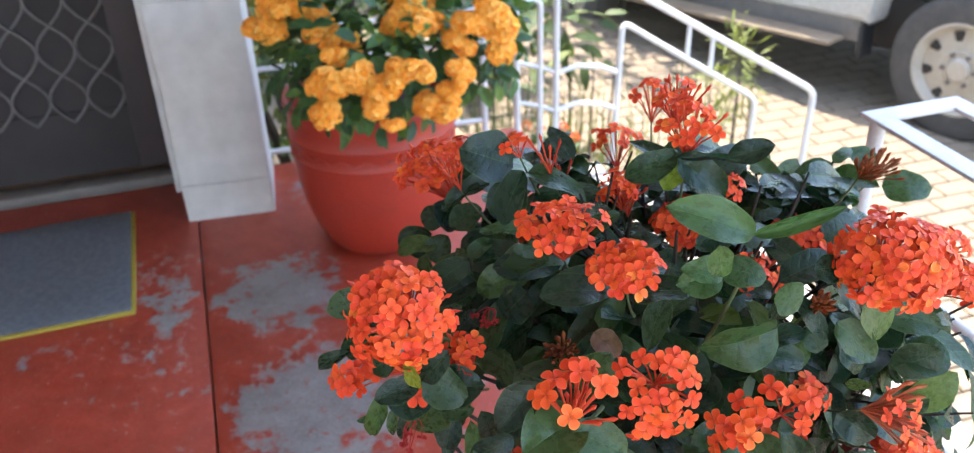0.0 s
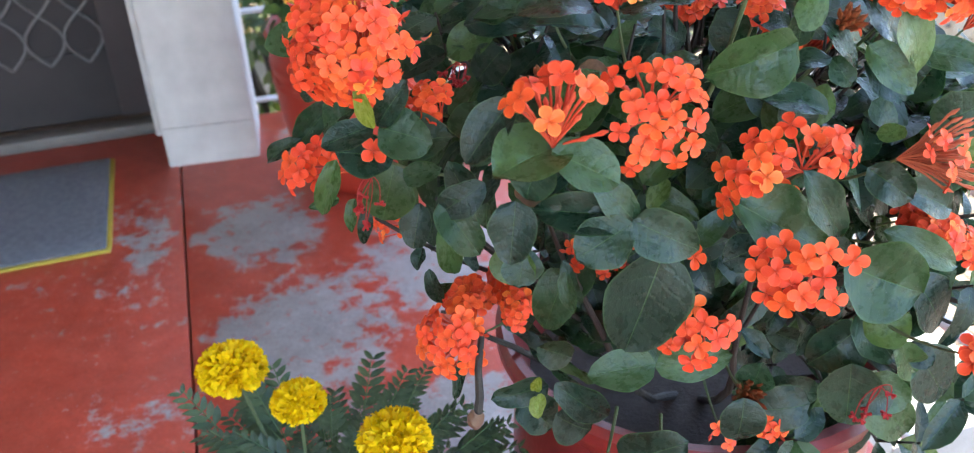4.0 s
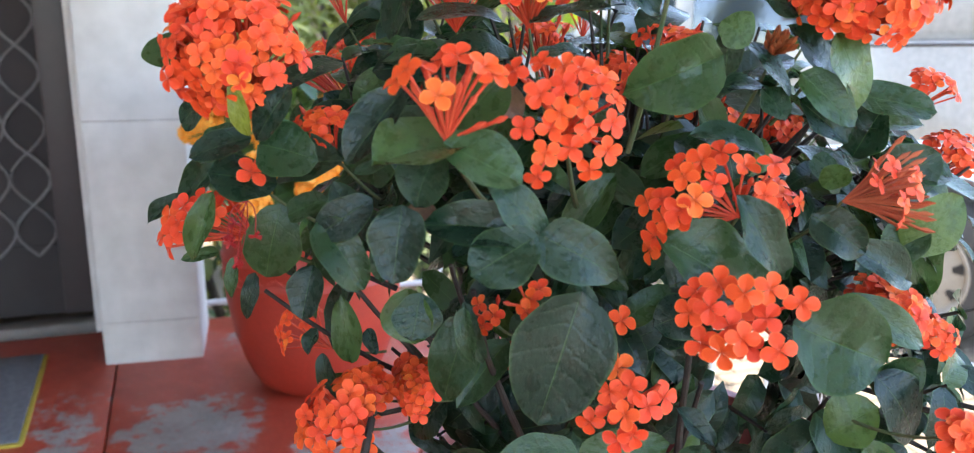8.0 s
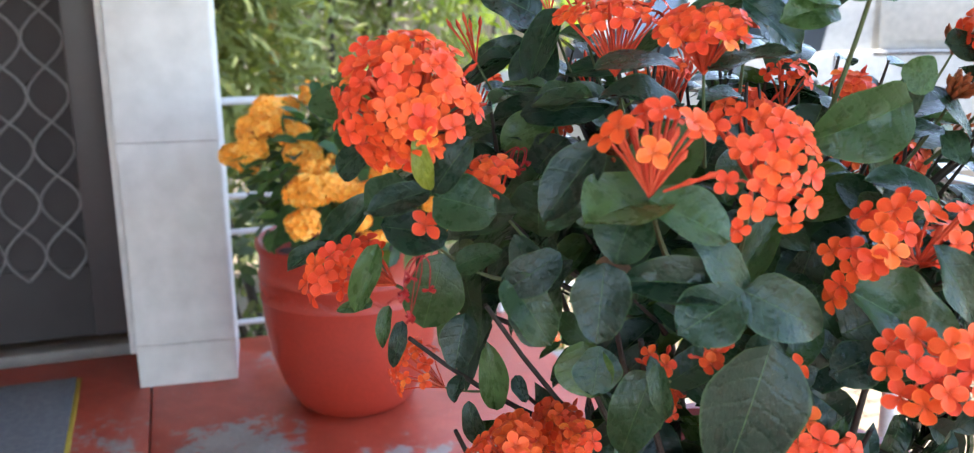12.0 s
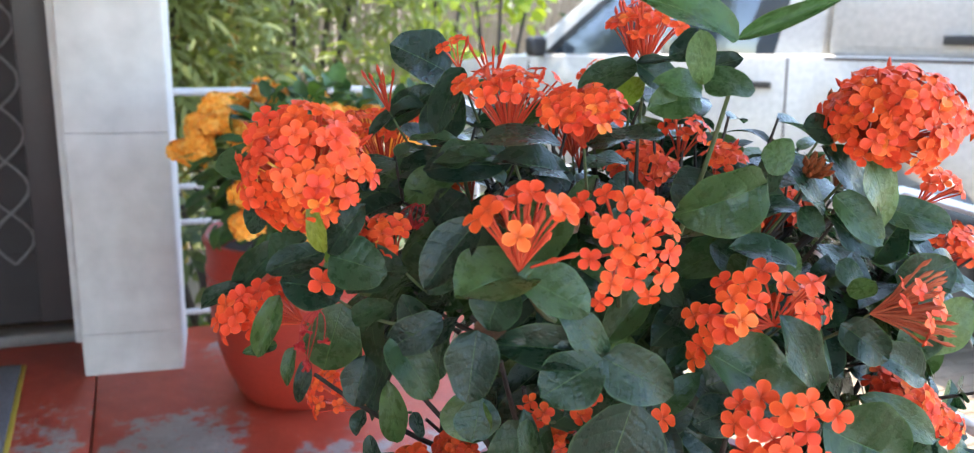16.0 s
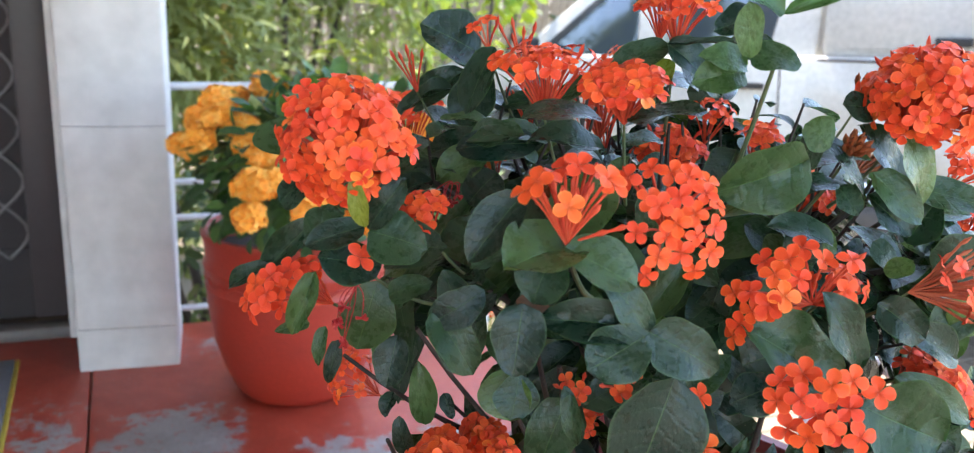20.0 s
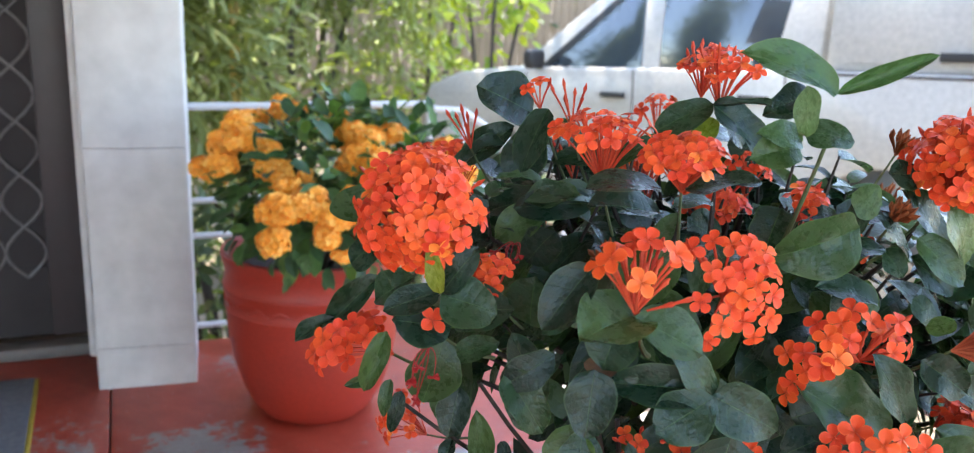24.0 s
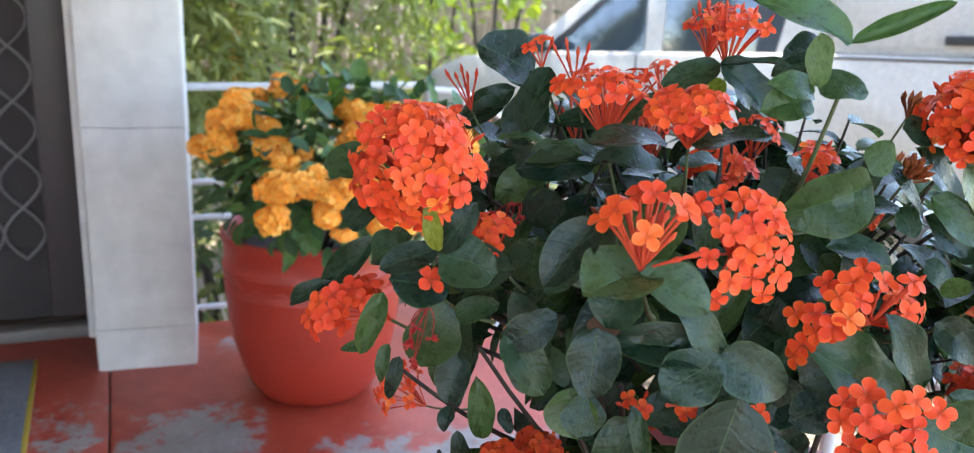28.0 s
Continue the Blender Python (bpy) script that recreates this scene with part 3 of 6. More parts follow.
# ---- leaves and flowers ----
def blade(bm, m, length, width, fold=0.25, curl=0.25, n=8, wave=0.0, seed=0, broad=0.5, petiole=0.06, thick=0.0):
    """One leaf from its base along x, folded on its midrib and curled down; its own length and half width are its UV map."""
    uv = bm.loops.layers.uv.verify()
    rows = []
    for i in range(n + 1):
        t = i / n
        e = 2 * t ** (0.86 if broad < 0.55 else 1.05) - 1
        w = 0.5 * width * max(0.0, 1 - abs(e) ** 1.95) ** (0.56 if e > 0 else 0.52) * (1 - 0.10 * max(0, e) ** 3)
        w *= 1 + 0.05 * math.sin(5.3 * t + seed * 1.7) + 0.03 * math.sin(13 * t + seed * 3.1)
        if t < petiole:
            w = 0.03 * width
        x = length * t
        z = -curl * length * (t - 0.15) ** 2 if t > 0.15 else 0
        row = []
        for s in (-1, -0.5, 0, 0.5, 1):
            zz = z + abs(s) * w * fold + wave * width * math.sin(9 * t + seed + 2.2 * s) * abs(s)
            side = 1 + 0.04 * s * math.sin(7 * t + seed * 2.3) + 0.05 * math.sin(seed) * s
            row.append((bm.verts.new(m @ Vector((x, s * w * side + 0.05 * width * math.sin(seed * 5) * t * t, zz))), (t, s)))
        rows.append(row)
    for a, b in zip(rows, rows[1:]):
        for k in range(4):
            q = (a[k], b[k], b[k + 1], a[k + 1])
            f = bm.faces.new([v for v, _ in q])
            f.smooth = True
            for lp, (_, c) in zip(f.loops, q):
                lp[uv].uv = c


LEAF_LIB = []
rnd = random.Random(11)
for i in range(16):
    bm = bmesh.new()
    blade(bm, Matrix(), 1.0, 1.0, rnd.uniform(0.05, 0.38), rnd.uniform(0.05, 0.55), 14, rnd.uniform(0.015, 0.06), rnd.uniform(0, 6), rnd.choice((0.45, 0.5, 0.6)), 0.05)
    LEAF_LIB.append(finish(bm, "leaf", M_leaf))


def axes(base, way, normal):
    """A frame at base with x along way and z as near to normal as it goes."""
    x = Vector(way).normalized()
    y = Vector(normal).cross(x)
    if y.length < 1e-4:
        y = x.orthogonal()
    y.normalize()
    z = x.cross(y)
    return Matrix.Translation(base) @ Matrix((x, y, z)).transposed().to_4x4()


PLANT_AT = Vector((0.31, 0.985, 0.51))
ixora = thing("ixora_plant", "bushy ixora with orange red flower heads in a clay pot", "plant", Matrix.Translation(PLANT_AT))
TO_PLANT = Matrix.Translation(-PLANT_AT)
BUSH = Vector((0.26, 0.90, 0.86))
leaf_count = 0


def leaf(base, tip, width, mat=None, turn=None):
    global leaf_count
    leaf_count += 1
    b, t = Vector(base), Vector(tip)
    r = random.Random(leaf_count * 7)
    out = (b - BUSH).normalized()
    n = (Vector((0, -0.78, 0.52)) + out * 0.2 + Vector((r.uniform(-0.38, 0.38), r.uniform(-0.2, 0.2), r.uniform(-0.3, 0.35)))) if turn is None else Vector(turn)
    m = axes(b, t - b, n)
    length = (t - b).length
    me = LEAF_LIB[leaf_count % len(LEAF_LIB)]
    if mat is not None:
        me = me.copy()
        me.materials.clear()
        me.materials.append(mat)
    ob = part("leaf", me, None, ixora)
    ob.matrix_local = TO_PLANT @ m @ Matrix.Diagonal((length, max(width * 1.0, 0.006), length * 0.9, 1))
    return ob


def shoot(base, tip, r=0.0022, mat=None):
    b, t = Vector(base), Vector(tip)
    mid = (b + t) / 2 + Vector((0, 0, -0.12 * (t - b).length))
    pts = [TO_PLANT @ ((1 - s) ** 2 * b + 2 * s * (1 - s) * mid + s * s * t) for s in (k / 6 for k in range(7))]
    return part("branch", ring_tube(bmesh.new(), pts, [r * (1.5 - 0.6 * k / 6) for k in range(7)], 6), mat or M_stem, ixora)


def petal4(bm, m, size, cup, seed, tube=0.0, open_=1.0):
    """Four rounded petals in a cross, on the frame m that looks along z."""
    uv = bm.loops.layers.uv.verify()
    r = random.Random(seed)
    hub = bm.verts.new(m @ Vector((0, 0, -0.02 * size)))
    for k in range(4):
        a = k * math.pi / 2 + r.uniform(-0.12, 0.12)
        lift = cup + r.uniform(-0.12, 0.12)
        rim = []
        prof = ((0.12, 0.055), (0.32, 0.155), (0.56, 0.212), (0.80, 0.175), (0.94, 0.092), (1.0, 0.0))
        for t, w in prof + tuple((t, -w) for t, w in prof[-2::-1]):
            x = t * size * 0.5 * open_
            rim.append((bm.verts.new(m @ Vector((x * math.cos(a) - w * size * math.sin(a), x * math.sin(a) + w * size * math.cos(a), lift * x * 0.8 - 0.45 * x * x / size + 0.22 * abs(w) * size))), t))
        mid = bm.verts.new(m @ Vector((0.56 * size * 0.5 * open_ * math.cos(a), 0.56 * size * 0.5 * open_ * math.sin(a), lift * 0.22 * size - 0.055 * size)))
        loop = [(hub, 0.0)] + rim
        for (p, tp), (q, tq) in zip(loop, loop[1:] + loop[:1]):
            f = bm.faces.new((mid, p, q))
            f.smooth = True
            for lp, c in zip(f.loops, ((0.5, 0), (tp, 1.0 if tp > 0.3 else 0.0), (tq, 1.0 if tq > 0.3 else 0.0))):
                lp[uv].uv = c


FLORET_LIB = []
for i in range(6):
    bm = bmesh.new()
    petal4(bm, Matrix(), 1.0, rnd.uniform(-0.1, 0.5), i)
    FLORET_LIB.append(finish(bm, "floret", M_petal))


def spread(n, seed, half):
    """n directions spread evenly over a cap of that half angle about z."""
    r = random.Random(seed)
    c = math.cos(half)
    for i in range(n):
        z = 1 - (1 - c) * (i + 0.5) / n
        a = i * 2.39996 + r.uniform(-0.25, 0.25)
        s = math.sqrt(max(0, 1 - z * z))
        yield Vector((s * math.cos(a), s * math.sin(a), z + r.uniform(-0.04, 0.04))).normalized(), r


STYLE = {  # florets, half angle, floret size, share of closed buds, pedicel length
    "ball": (86, 2.05, 0.0190, 0.04, 1.0), "half": (34, 1.35, 0.0192, 0.08, 1.0), "open": (30, 1.0, 0.0175, 0.42, 1.15),
    "dome": (44, 1.0, 0.0180, 0.08, 1.0),
    "tuft": (16, 1.15, 0.0175, 0.12, 1.0), "few": (7, 0.95, 0.017, 0.3, 1.0), "bud": (30, 1.25, 0.0, 1.0, 1.0), "wisp": (9, 0.75, 0.0, 1.0, 1.0), "loose": (15, 1.15, 0.0225, 0.06, 1.0), "brush": (46, 1.05, 0.016, 0.80, 1.1), "one": (1, 0.1, 0.0245, 0.0, 1.2)}
head_count, floret_parts = 0, 0
BLOOMS = []  # centre and radius of every head, which the leaves leave free


def head(x, y, z, r, style, face=None):
    """A flower head about a place, with its tubes, its open florets and its buds."""
    global head_count, floret_parts
    head_count += 1
    n, half, size, closed, _ = STYLE[style]
    c = Vector((x, y, z))
    BLOOMS.append((c, r * (1.5 if style in ("dome", "open") else 1.0)))
    if style in ("ball", "half", "loose"):
        r -= 0.0035
    if style == "bud":
        r *= 0.66
    out = (c - BUSH).normalized()
    if face is None:
        face = out * 0.6 + Vector((0, -0.42, 0.75)) if style in ("half", "tuft", "few", "bud", "loose") else out * 0.4 + Vector((0.0, -0.3, 0.95))
        if style == "ball":
            face = out * 0.3 + Vector((0.05, -0.65, 0.7))
        if style == "one":
            face = Vector((0.15, -0.8, 0.45))
    face = Vector(face).normalized()
    root = c - face * r * (0.95 if style != "one" else 2.0)
    if style in ("open", "bud", "few", "brush", "dome", "wisp"):
        root = c - face * r * 1.1
    q = face.to_track_quat("Z", "Y").to_matrix().to_4x4()
    n = int(n * min(2.0, max(0.75, (r / 0.034) ** 1.5))) if style not in ("one", "loose", "brush") else n
    tubes, joined = bmesh.new(), bmesh.new()
    close = y < 0.76 and style in ("ball", "half", "open", "one", "loose") and floret_parts + n < 300
    spots = []
    for k, (d, rr) in enumerate(spread(n, head_count, half)):
        d = (q @ d.to_4d()).to_3d().normalized()
        if style in ("open", "few", "bud", "brush", "dome", "wisp"):
            reach = r * (rr.uniform(1.75, 2.0) if style == "dome" else rr.uniform(1.15, 2.05) if style == "brush" else rr.uniform(1.55, 2.05))
            d = (d + face * 0.55).normalized()
            p = root + Vector((d.x * (1.22 if style == "dome" else 1.0), d.y, d.z)) * reach
        elif style == "one":
            p = c
        else:
            p = c + Vector((d.x * (1.08 if x > 0.3 else 1.0), d.y, d.z * (0.84 if x > 0.3 else 1.0))) * r * (rr.uniform(0.88, 1.05) + 0.20 * noise.noise(d * 2.3 + Vector((head_count, 0, 0))))
        tip_d = (d * 0.8 + face * 0.2 + Vector((0, -0.18, 0.05))).normalized()
        bud = rr.random() < closed or (style == "open" and (d - face).length > 0.62 and rr.random() < 0.6)
        bend = root + (p - root) * 0.55 + face * r * 0.10
        rad = 0.00085
        if bud:
            fat = 1.25 if style == "bud" else 1.0
            ring_tube(tubes, [root, bend, p, p + tip_d * 0.004, p + tip_d * 0.009], [rad, rad, 0.0011 * fat, 0.0019 * fat, 0.0004], 5, False)
        else:
            ring_tube(tubes, [root, bend, p], [rad, rad, rad * 1.2], 4, False)
            m = axes(p, tip_d.orthogonal(), tip_d)
            m = Matrix.Translation(p) @ tip_d.to_track_quat("Z", "Y").to_matrix().to_4x4() @ pose(0, 0, 0, rr.uniform(-24, 24), rr.uniform(-24, 24), rr.uniform(0, 90))
            spots.append((m, size * rr.uniform(0.86, 1.1)))
    hd = part("flower_head", tubes, M_bud if style == "bud" else M_spent if style == "brush" else M_tube, ixora, "brownish unopened flower buds" if style == "bud" else "")
    hd.matrix_local = TO_PLANT
    for i, (m, s) in enumerate(spots):
        if close:
            fl = part("floret", FLORET_LIB[i % 6], None, hd)
            fl.matrix_local = m @ Matrix.Scale(s, 4)
            floret_parts += 1
        else:
            petal4(joined, m, s, 0.15, head_count * 100 + i)
    if not close and spots:
        tagged(part("floret_mass", joined, M_petals, hd), kind="stuff")
    else:
        joined.free()
    # stalk back into the bush, and a collar of two leaves
    inner = root + (BUSH - root) * 0.2 + Vector((0, 0.02, -0.03))
    shoot(inner, root, 0.0011, M_green_stem)
    return root, face


def posy(root, florets, buds, size, swing=0.35):
    """A loose head: every tube runs from the one foot to a floret or bud of its own."""
    global head_count, floret_parts
    head_count += 1
    root = Vector(root)
    r = random.Random(head_count * 13)
    tubes = bmesh.new()
    spots = []
    BLOOMS.append((sum((Vector(p) for p in florets), Vector()) / len(florets), 0.03))
    for p in florets:
        p = Vector(p)
        d = (p - root).normalized()
        side = d.cross(Vector((0, 0, 1))).normalized()
        ring_tube(tubes, [root + side * r.uniform(-0.002, 0.002), root + (p - root) * 0.55 + Vector((0, 0, 0.002)) + side * r.uniform(-0.002, 0.002), p], [0.0008, 0.0009, 0.0012], 5, False)
        look_to = (d * 0.55 + Vector((0, -swing, 0.15)) + Vector((r.uniform(-0.3, 0.3), r.uniform(-0.2, 0.2), r.uniform(-0.3, 0.3)))).normalized()
        spots.append(Matrix.Translation(p) @ look_to.to_track_quat("Z", "Y").to_matrix().to_4x4() @ pose(0, 0, 0, 0, 0, r.uniform(0, 90)) @ Matrix.Scale(size * r.uniform(0.92, 1.08), 4))
    for p in buds:
        p = Vector(p)
        d = (p - root).normalized()
        ring_tube(tubes, [root, root + (p - root) * 0.5, p - d * 0.009, p - d * 0.004, p], [0.0008, 0.0009, 0.0012, 0.0021, 0.0005], 6, False)
    hd = part("flower_head", tubes, M_tube, ixora)
    hd.matrix_local = TO_PLANT
    for i, m in enumerate(spots):
        fl = part("floret", FLORET_LIB[i % 6], None, hd)
        fl.matrix_local = m
        floret_parts += 1
    shoot(root + (BUSH - root) * 0.25 + Vector((0, 0.02, -0.03)), root, 0.0016, M_green_stem)


posy((0.123, 0.613, 1.006), ((0.120, 0.588, 1.035), (0.102, 0.598, 1.048), (0.121, 0.622, 1.052), (0.136, 0.632, 1.049), (0.145, 0.606, 1.049), (0.109, 0.615, 1.050), (0.129, 0.618, 1.054), (0.150, 0.613, 1.044), (0.097, 0.606, 1.041)),
     ((0.116, 0.600, 1.037), (0.132, 0.600, 1.041), (0.146, 0.598, 1.019), (0.158, 0.600, 1.022), (0.113, 0.605, 1.028), (0.141, 0.625, 1.055), (0.128, 0.610, 1.042), (0.104, 0.604, 1.040), (0.127, 0.620, 1.048), (0.135, 0.615, 1.045), (0.112, 0.610, 1.048), (0.118, 0.606, 1.044), (0.137, 0.608, 1.046), (0.125, 0.600, 1.042), (0.107, 0.606, 1.036), (0.141, 0.602, 1.034)), 0.0225)
posy((0.314, 0.690, 0.944), ((0.278, 0.650, 0.989), (0.266, 0.642, 0.981), (0.288, 0.655, 0.974), (0.273, 0.638, 0.967), (0.264, 0.640, 0.960), (0.257, 0.650, 0.952), (0.254, 0.662, 0.938), (0.249, 0.668, 0.959),
     (0.256, 0.655, 0.964), (0.295, 0.672, 0.991), (0.311, 0.672, 0.982), (0.328, 0.665, 0.985), (0.318, 0.648, 0.968), (0.267, 0.665, 0.983), (0.252, 0.668, 0.927), (0.281, 0.662, 0.960), (0.270, 0.660, 0.950)),
     ((0.339, 0.670, 0.989), (0.324, 0.645, 0.956), (0.313, 0.660, 0.977)), 0.0215)
posy((0.321, 0.655, 0.883), ((0.270, 0.622, 0.900), (0.275, 0.630, 0.911), (0.278, 0.618, 0.882), (0.278, 0.604, 0.910), (0.288, 0.628, 0.917), (0.298, 0.606, 0.918), (0.317, 0.618, 0.917), (0.338, 0.622, 0.907),
     (0.313, 0.608, 0.902), (0.291, 0.606, 0.898), (0.297, 0.600, 0.892), (0.322, 0.606, 0.882), (0.287, 0.606, 0.881), (0.306, 0.618, 0.880), (0.302, 0.622, 0.905)), (), 0.0225, 0.55)
posy((0.246, 0.665, 0.823), ((0.231, 0.640, 0.856), (0.225, 0.632, 0.843), (0.238, 0.630, 0.847), (0.249, 0.626, 0.836), (0.234, 0.624, 0.831), (0.214, 0.640, 0.818), (0.240, 0.626, 0.816), (0.232, 0.630, 0.810),
     (0.261, 0.638, 0.837), (0.223, 0.648, 0.858), (0.226, 0.632, 0.831)), ((0.257, 0.632, 0.848),), 0.0220, 0.55)
head(-0.020, 0.694, 1.050, 0.0457, "ball")
posy((0.195, 0.662, 1.003), ((0.167, 0.618, 1.013), (0.180, 0.610, 1.000), (0.194, 0.610, 1.003), (0.176, 0.622, 0.984), (0.182, 0.602, 1.015), (0.204, 0.614, 1.013), (0.176, 0.602, 1.034), (0.189, 0.606, 1.039),
     (0.187, 0.600, 1.024), (0.201, 0.612, 1.028), (0.217, 0.626, 0.999), (0.162, 0.632, 1.045), (0.178, 0.640, 1.049), (0.191, 0.640, 1.047), (0.201, 0.634, 1.046), (0.211, 0.628, 1.037), (0.220, 0.632, 1.014),
     (0.207, 0.622, 0.988), (0.175, 0.625, 1.032), (0.223, 0.640, 1.027), (0.206, 0.646, 1.047), (0.217, 0.646, 1.040)), ((0.222, 0.636, 1.003), (0.160, 0.640, 1.050), (0.170, 0.632, 1.040), (0.212, 0.634, 1.030), (0.196, 0.620, 1.045)), 0.0182, 0.40)
head(0.391, 0.710, 1.093, 0.0455, "ball")
head(0.121, 0.757, 1.092, 0.0285, "dome", (-0.05, -0.2, 0.9))
head(0.171, 0.702, 1.088, 0.0216, "dome")
head(0.245, 0.869, 1.139, 0.0279, "open")
head(0.244, 1.102, 1.069, 0.0282, "tuft")
head(0.285, 0.757, 1.047, 0.0170, "tuft")
head(0.298, 0.927, 1.039, 0.0239, "tuft")
head(0.046, 0.701, 0.786, 0.0372, "half")
posy((-0.043, 0.810, 0.894), ((-0.108, 0.785, 0.904), (-0.099, 0.775, 0.921), (-0.086, 0.770, 0.930), (-0.094, 0.765, 0.910), (-0.073, 0.775, 0.934), (-0.059, 0.785, 0.937), (-0.077, 0.765, 0.922), (-0.063, 0.770, 0.925), (-0.103, 0.780, 0.895), (-0.088, 0.760, 0.919), (-0.079, 0.775, 0.903), (-0.069, 0.800, 0.930), (-0.055, 0.800, 0.924)), (), 0.0215)
head(0.034, 0.714, 0.990, 0.0206, "tuft")
head(-0.033, 0.949, 0.759, 0.0323, "tuft")
head(0.401, 0.668, 0.966, 0.0242, "brush", (0.75, -0.45, 0.3))
head(-0.003, 1.038, 1.008, 0.0427, "dome")
head(0.080, 0.882, 1.118, 0.0150, "few")
head(0.244, 0.930, 1.139, 0.0240, "open")
head(0.256, 0.906, 1.007, 0.0355, "half")
head(0.326, 0.853, 0.983, 0.0250, "tuft")
head(0.337, 0.710, 0.946, 0.0222, "tuft")
head(0.442, 0.733, 0.859, 0.0269, "half")
head(0.444, 0.621, 0.821, 0.0175, "loose")
head(0.177, 0.800, 0.797, 0.0152, "tuft")
head(0.098, 0.728, 0.794, 0.0161, "tuft")
head(0.054, 0.767, 0.777, 0.0264, "half")
head(0.090, 0.794, 0.777, 0.0249, "half")
head(0.173, 0.659, 0.894, 0.0121, "few")
head(0.149, 0.693, 0.871, 0.0129, "few")
head(0.213, 0.601, 0.704, 0.0281, "loose")
head(0.329, 0.729, 0.661, 0.0204, "tuft")
head(0.281, 0.698, 0.677, 0.0137, "few")
head(0.157, 0.563, 0.754, 0.0180, "bud")
head(0.532, 1.099, 0.978, 0.0291, "bud")
head(0.334, 0.702, 1.055, 0.0089, "bud")
head(0.279, 0.637, 0.771, 0.0132, "bud")
head(0.119, 0.688, 1.019, 0.0133, "bud")
head(0.018, 0.889, 1.083, 0.0186, "wisp")
head(0.111, 0.881, 1.106, 0.0195, "wisp")
head(0.126, 0.954, 1.046, 0.0237, "wisp")
head(0.198, 0.926, 1.034, 0.0232, "wisp")
head(0.431, 0.900, 1.077, 0.0147, "bud")
head(0.510, 0.864, 1.008, 0.0236, "tuft")
head(0.544, 0.883, 0.950, 0.0317, "half")
head(0.441, 0.761, 0.862, 0.0242, "half")
head(0.476, 0.749, 0.837, 0.0204, "tuft")
head(0.393, 0.934, 0.968, 0.0370, "half")
head(0.092, 0.928, 0.991, 0.0202, "tuft")
head(0.198, 1.069, 1.023, 0.0296, "tuft")
head(0.190, 0.918, 1.046, 0.0229, "open")
head(-0.008, 0.680, 0.974, 0.0097, "one")
head(0.239, 0.687, 0.871, 0.0089, "one")
head(0.297, 0.666, 0.938, 0.0091, "one")

leaf((0.133, 0.624, 1.004), (0.084, 0.586, 1.003), 0.048, None, (0.0, -0.45, 0.9))
leaf((0.122, 0.606, 1.006), (0.167, 0.598, 0.985), 0.036, None, (0.25, -0.72, 0.62))
leaf((0.118, 0.620, 0.999), (0.101, 0.608, 0.971), 0.036)
leaf((0.097, 0.630, 1.033), (0.063, 0.618, 0.992), 0.030)
leaf((0.179, 0.610, 0.949), (0.152, 0.598, 0.990), 0.025)
leaf((0.177, 0.605, 0.953), (0.223, 0.593, 0.933), 0.036)
leaf((0.176, 0.600, 0.954), (0.138, 0.588, 0.933), 0.037)
leaf((0.179, 0.615, 0.950), (0.113, 0.603, 0.965), 0.031)
leaf((0.098, 0.605, 0.970), (0.093, 0.593, 0.926), 0.034)
leaf((0.043, 0.640, 0.952), (0.072, 0.628, 0.912), 0.030)
leaf((0.076, 0.640, 0.966), (0.042, 0.628, 0.945), 0.026)
leaf((-0.002, 0.680, 0.993), (0.038, 0.668, 0.987), 0.039)
leaf((-0.004, 0.670, 0.999), (-0.042, 0.658, 0.990), 0.023)
leaf((-0.003, 0.660, 1.001), (-0.011, 0.648, 1.035), 0.013, M_young)
leaf((-0.002, 0.675, 0.996), (0.019, 0.663, 1.032), 0.023)
leaf((0.298, 0.640, 0.970), (0.334, 0.628, 0.920), 0.028)
leaf((0.254, 0.660, 0.938), (0.328, 0.648, 0.898), 0.051)
leaf((0.077, 0.877, 1.100), (0.027, 0.865, 1.127), 0.053)
leaf((0.261, 0.667, 1.146), (0.199, 0.655, 1.181), 0.032, M_backlit)
leaf((0.261, 0.667, 1.146), (0.322, 0.655, 1.176), 0.013, M_backlit)
leaf((0.239, 0.660, 1.120), (0.268, 0.648, 1.124), 0.026)
leaf((0.241, 0.667, 1.113), (0.212, 0.655, 1.124), 0.022, M_backlit)
leaf((0.237, 0.650, 1.119), (0.229, 0.638, 1.153), 0.020, M_backlit)
leaf((0.241, 0.670, 1.109), (0.208, 0.658, 1.106), 0.028)
leaf((0.249, 0.680, 1.145), (0.218, 0.668, 1.135), 0.023)
leaf((0.235, 0.860, 1.115), (0.286, 0.848, 1.078), 0.037)
leaf((0.238, 0.870, 1.114), (0.187, 0.858, 1.096), 0.030)
leaf((0.235, 0.860, 1.115), (0.292, 0.848, 1.120), 0.009)
leaf((0.242, 0.880, 1.101), (0.225, 0.868, 1.076), 0.024, M_young)
leaf((0.174, 0.790, 1.095), (0.122, 0.778, 1.074), 0.017)
leaf((0.057, 0.800, 1.030), (0.121, 0.788, 1.043), 0.032)
leaf((0.083, 0.800, 1.030), (0.041, 0.788, 1.011), 0.031)
leaf((-0.052, 0.720, 0.974), (-0.024, 0.708, 0.998), 0.028)
leaf((-0.097, 0.800, 0.924), (-0.055, 0.788, 0.972), 0.026)
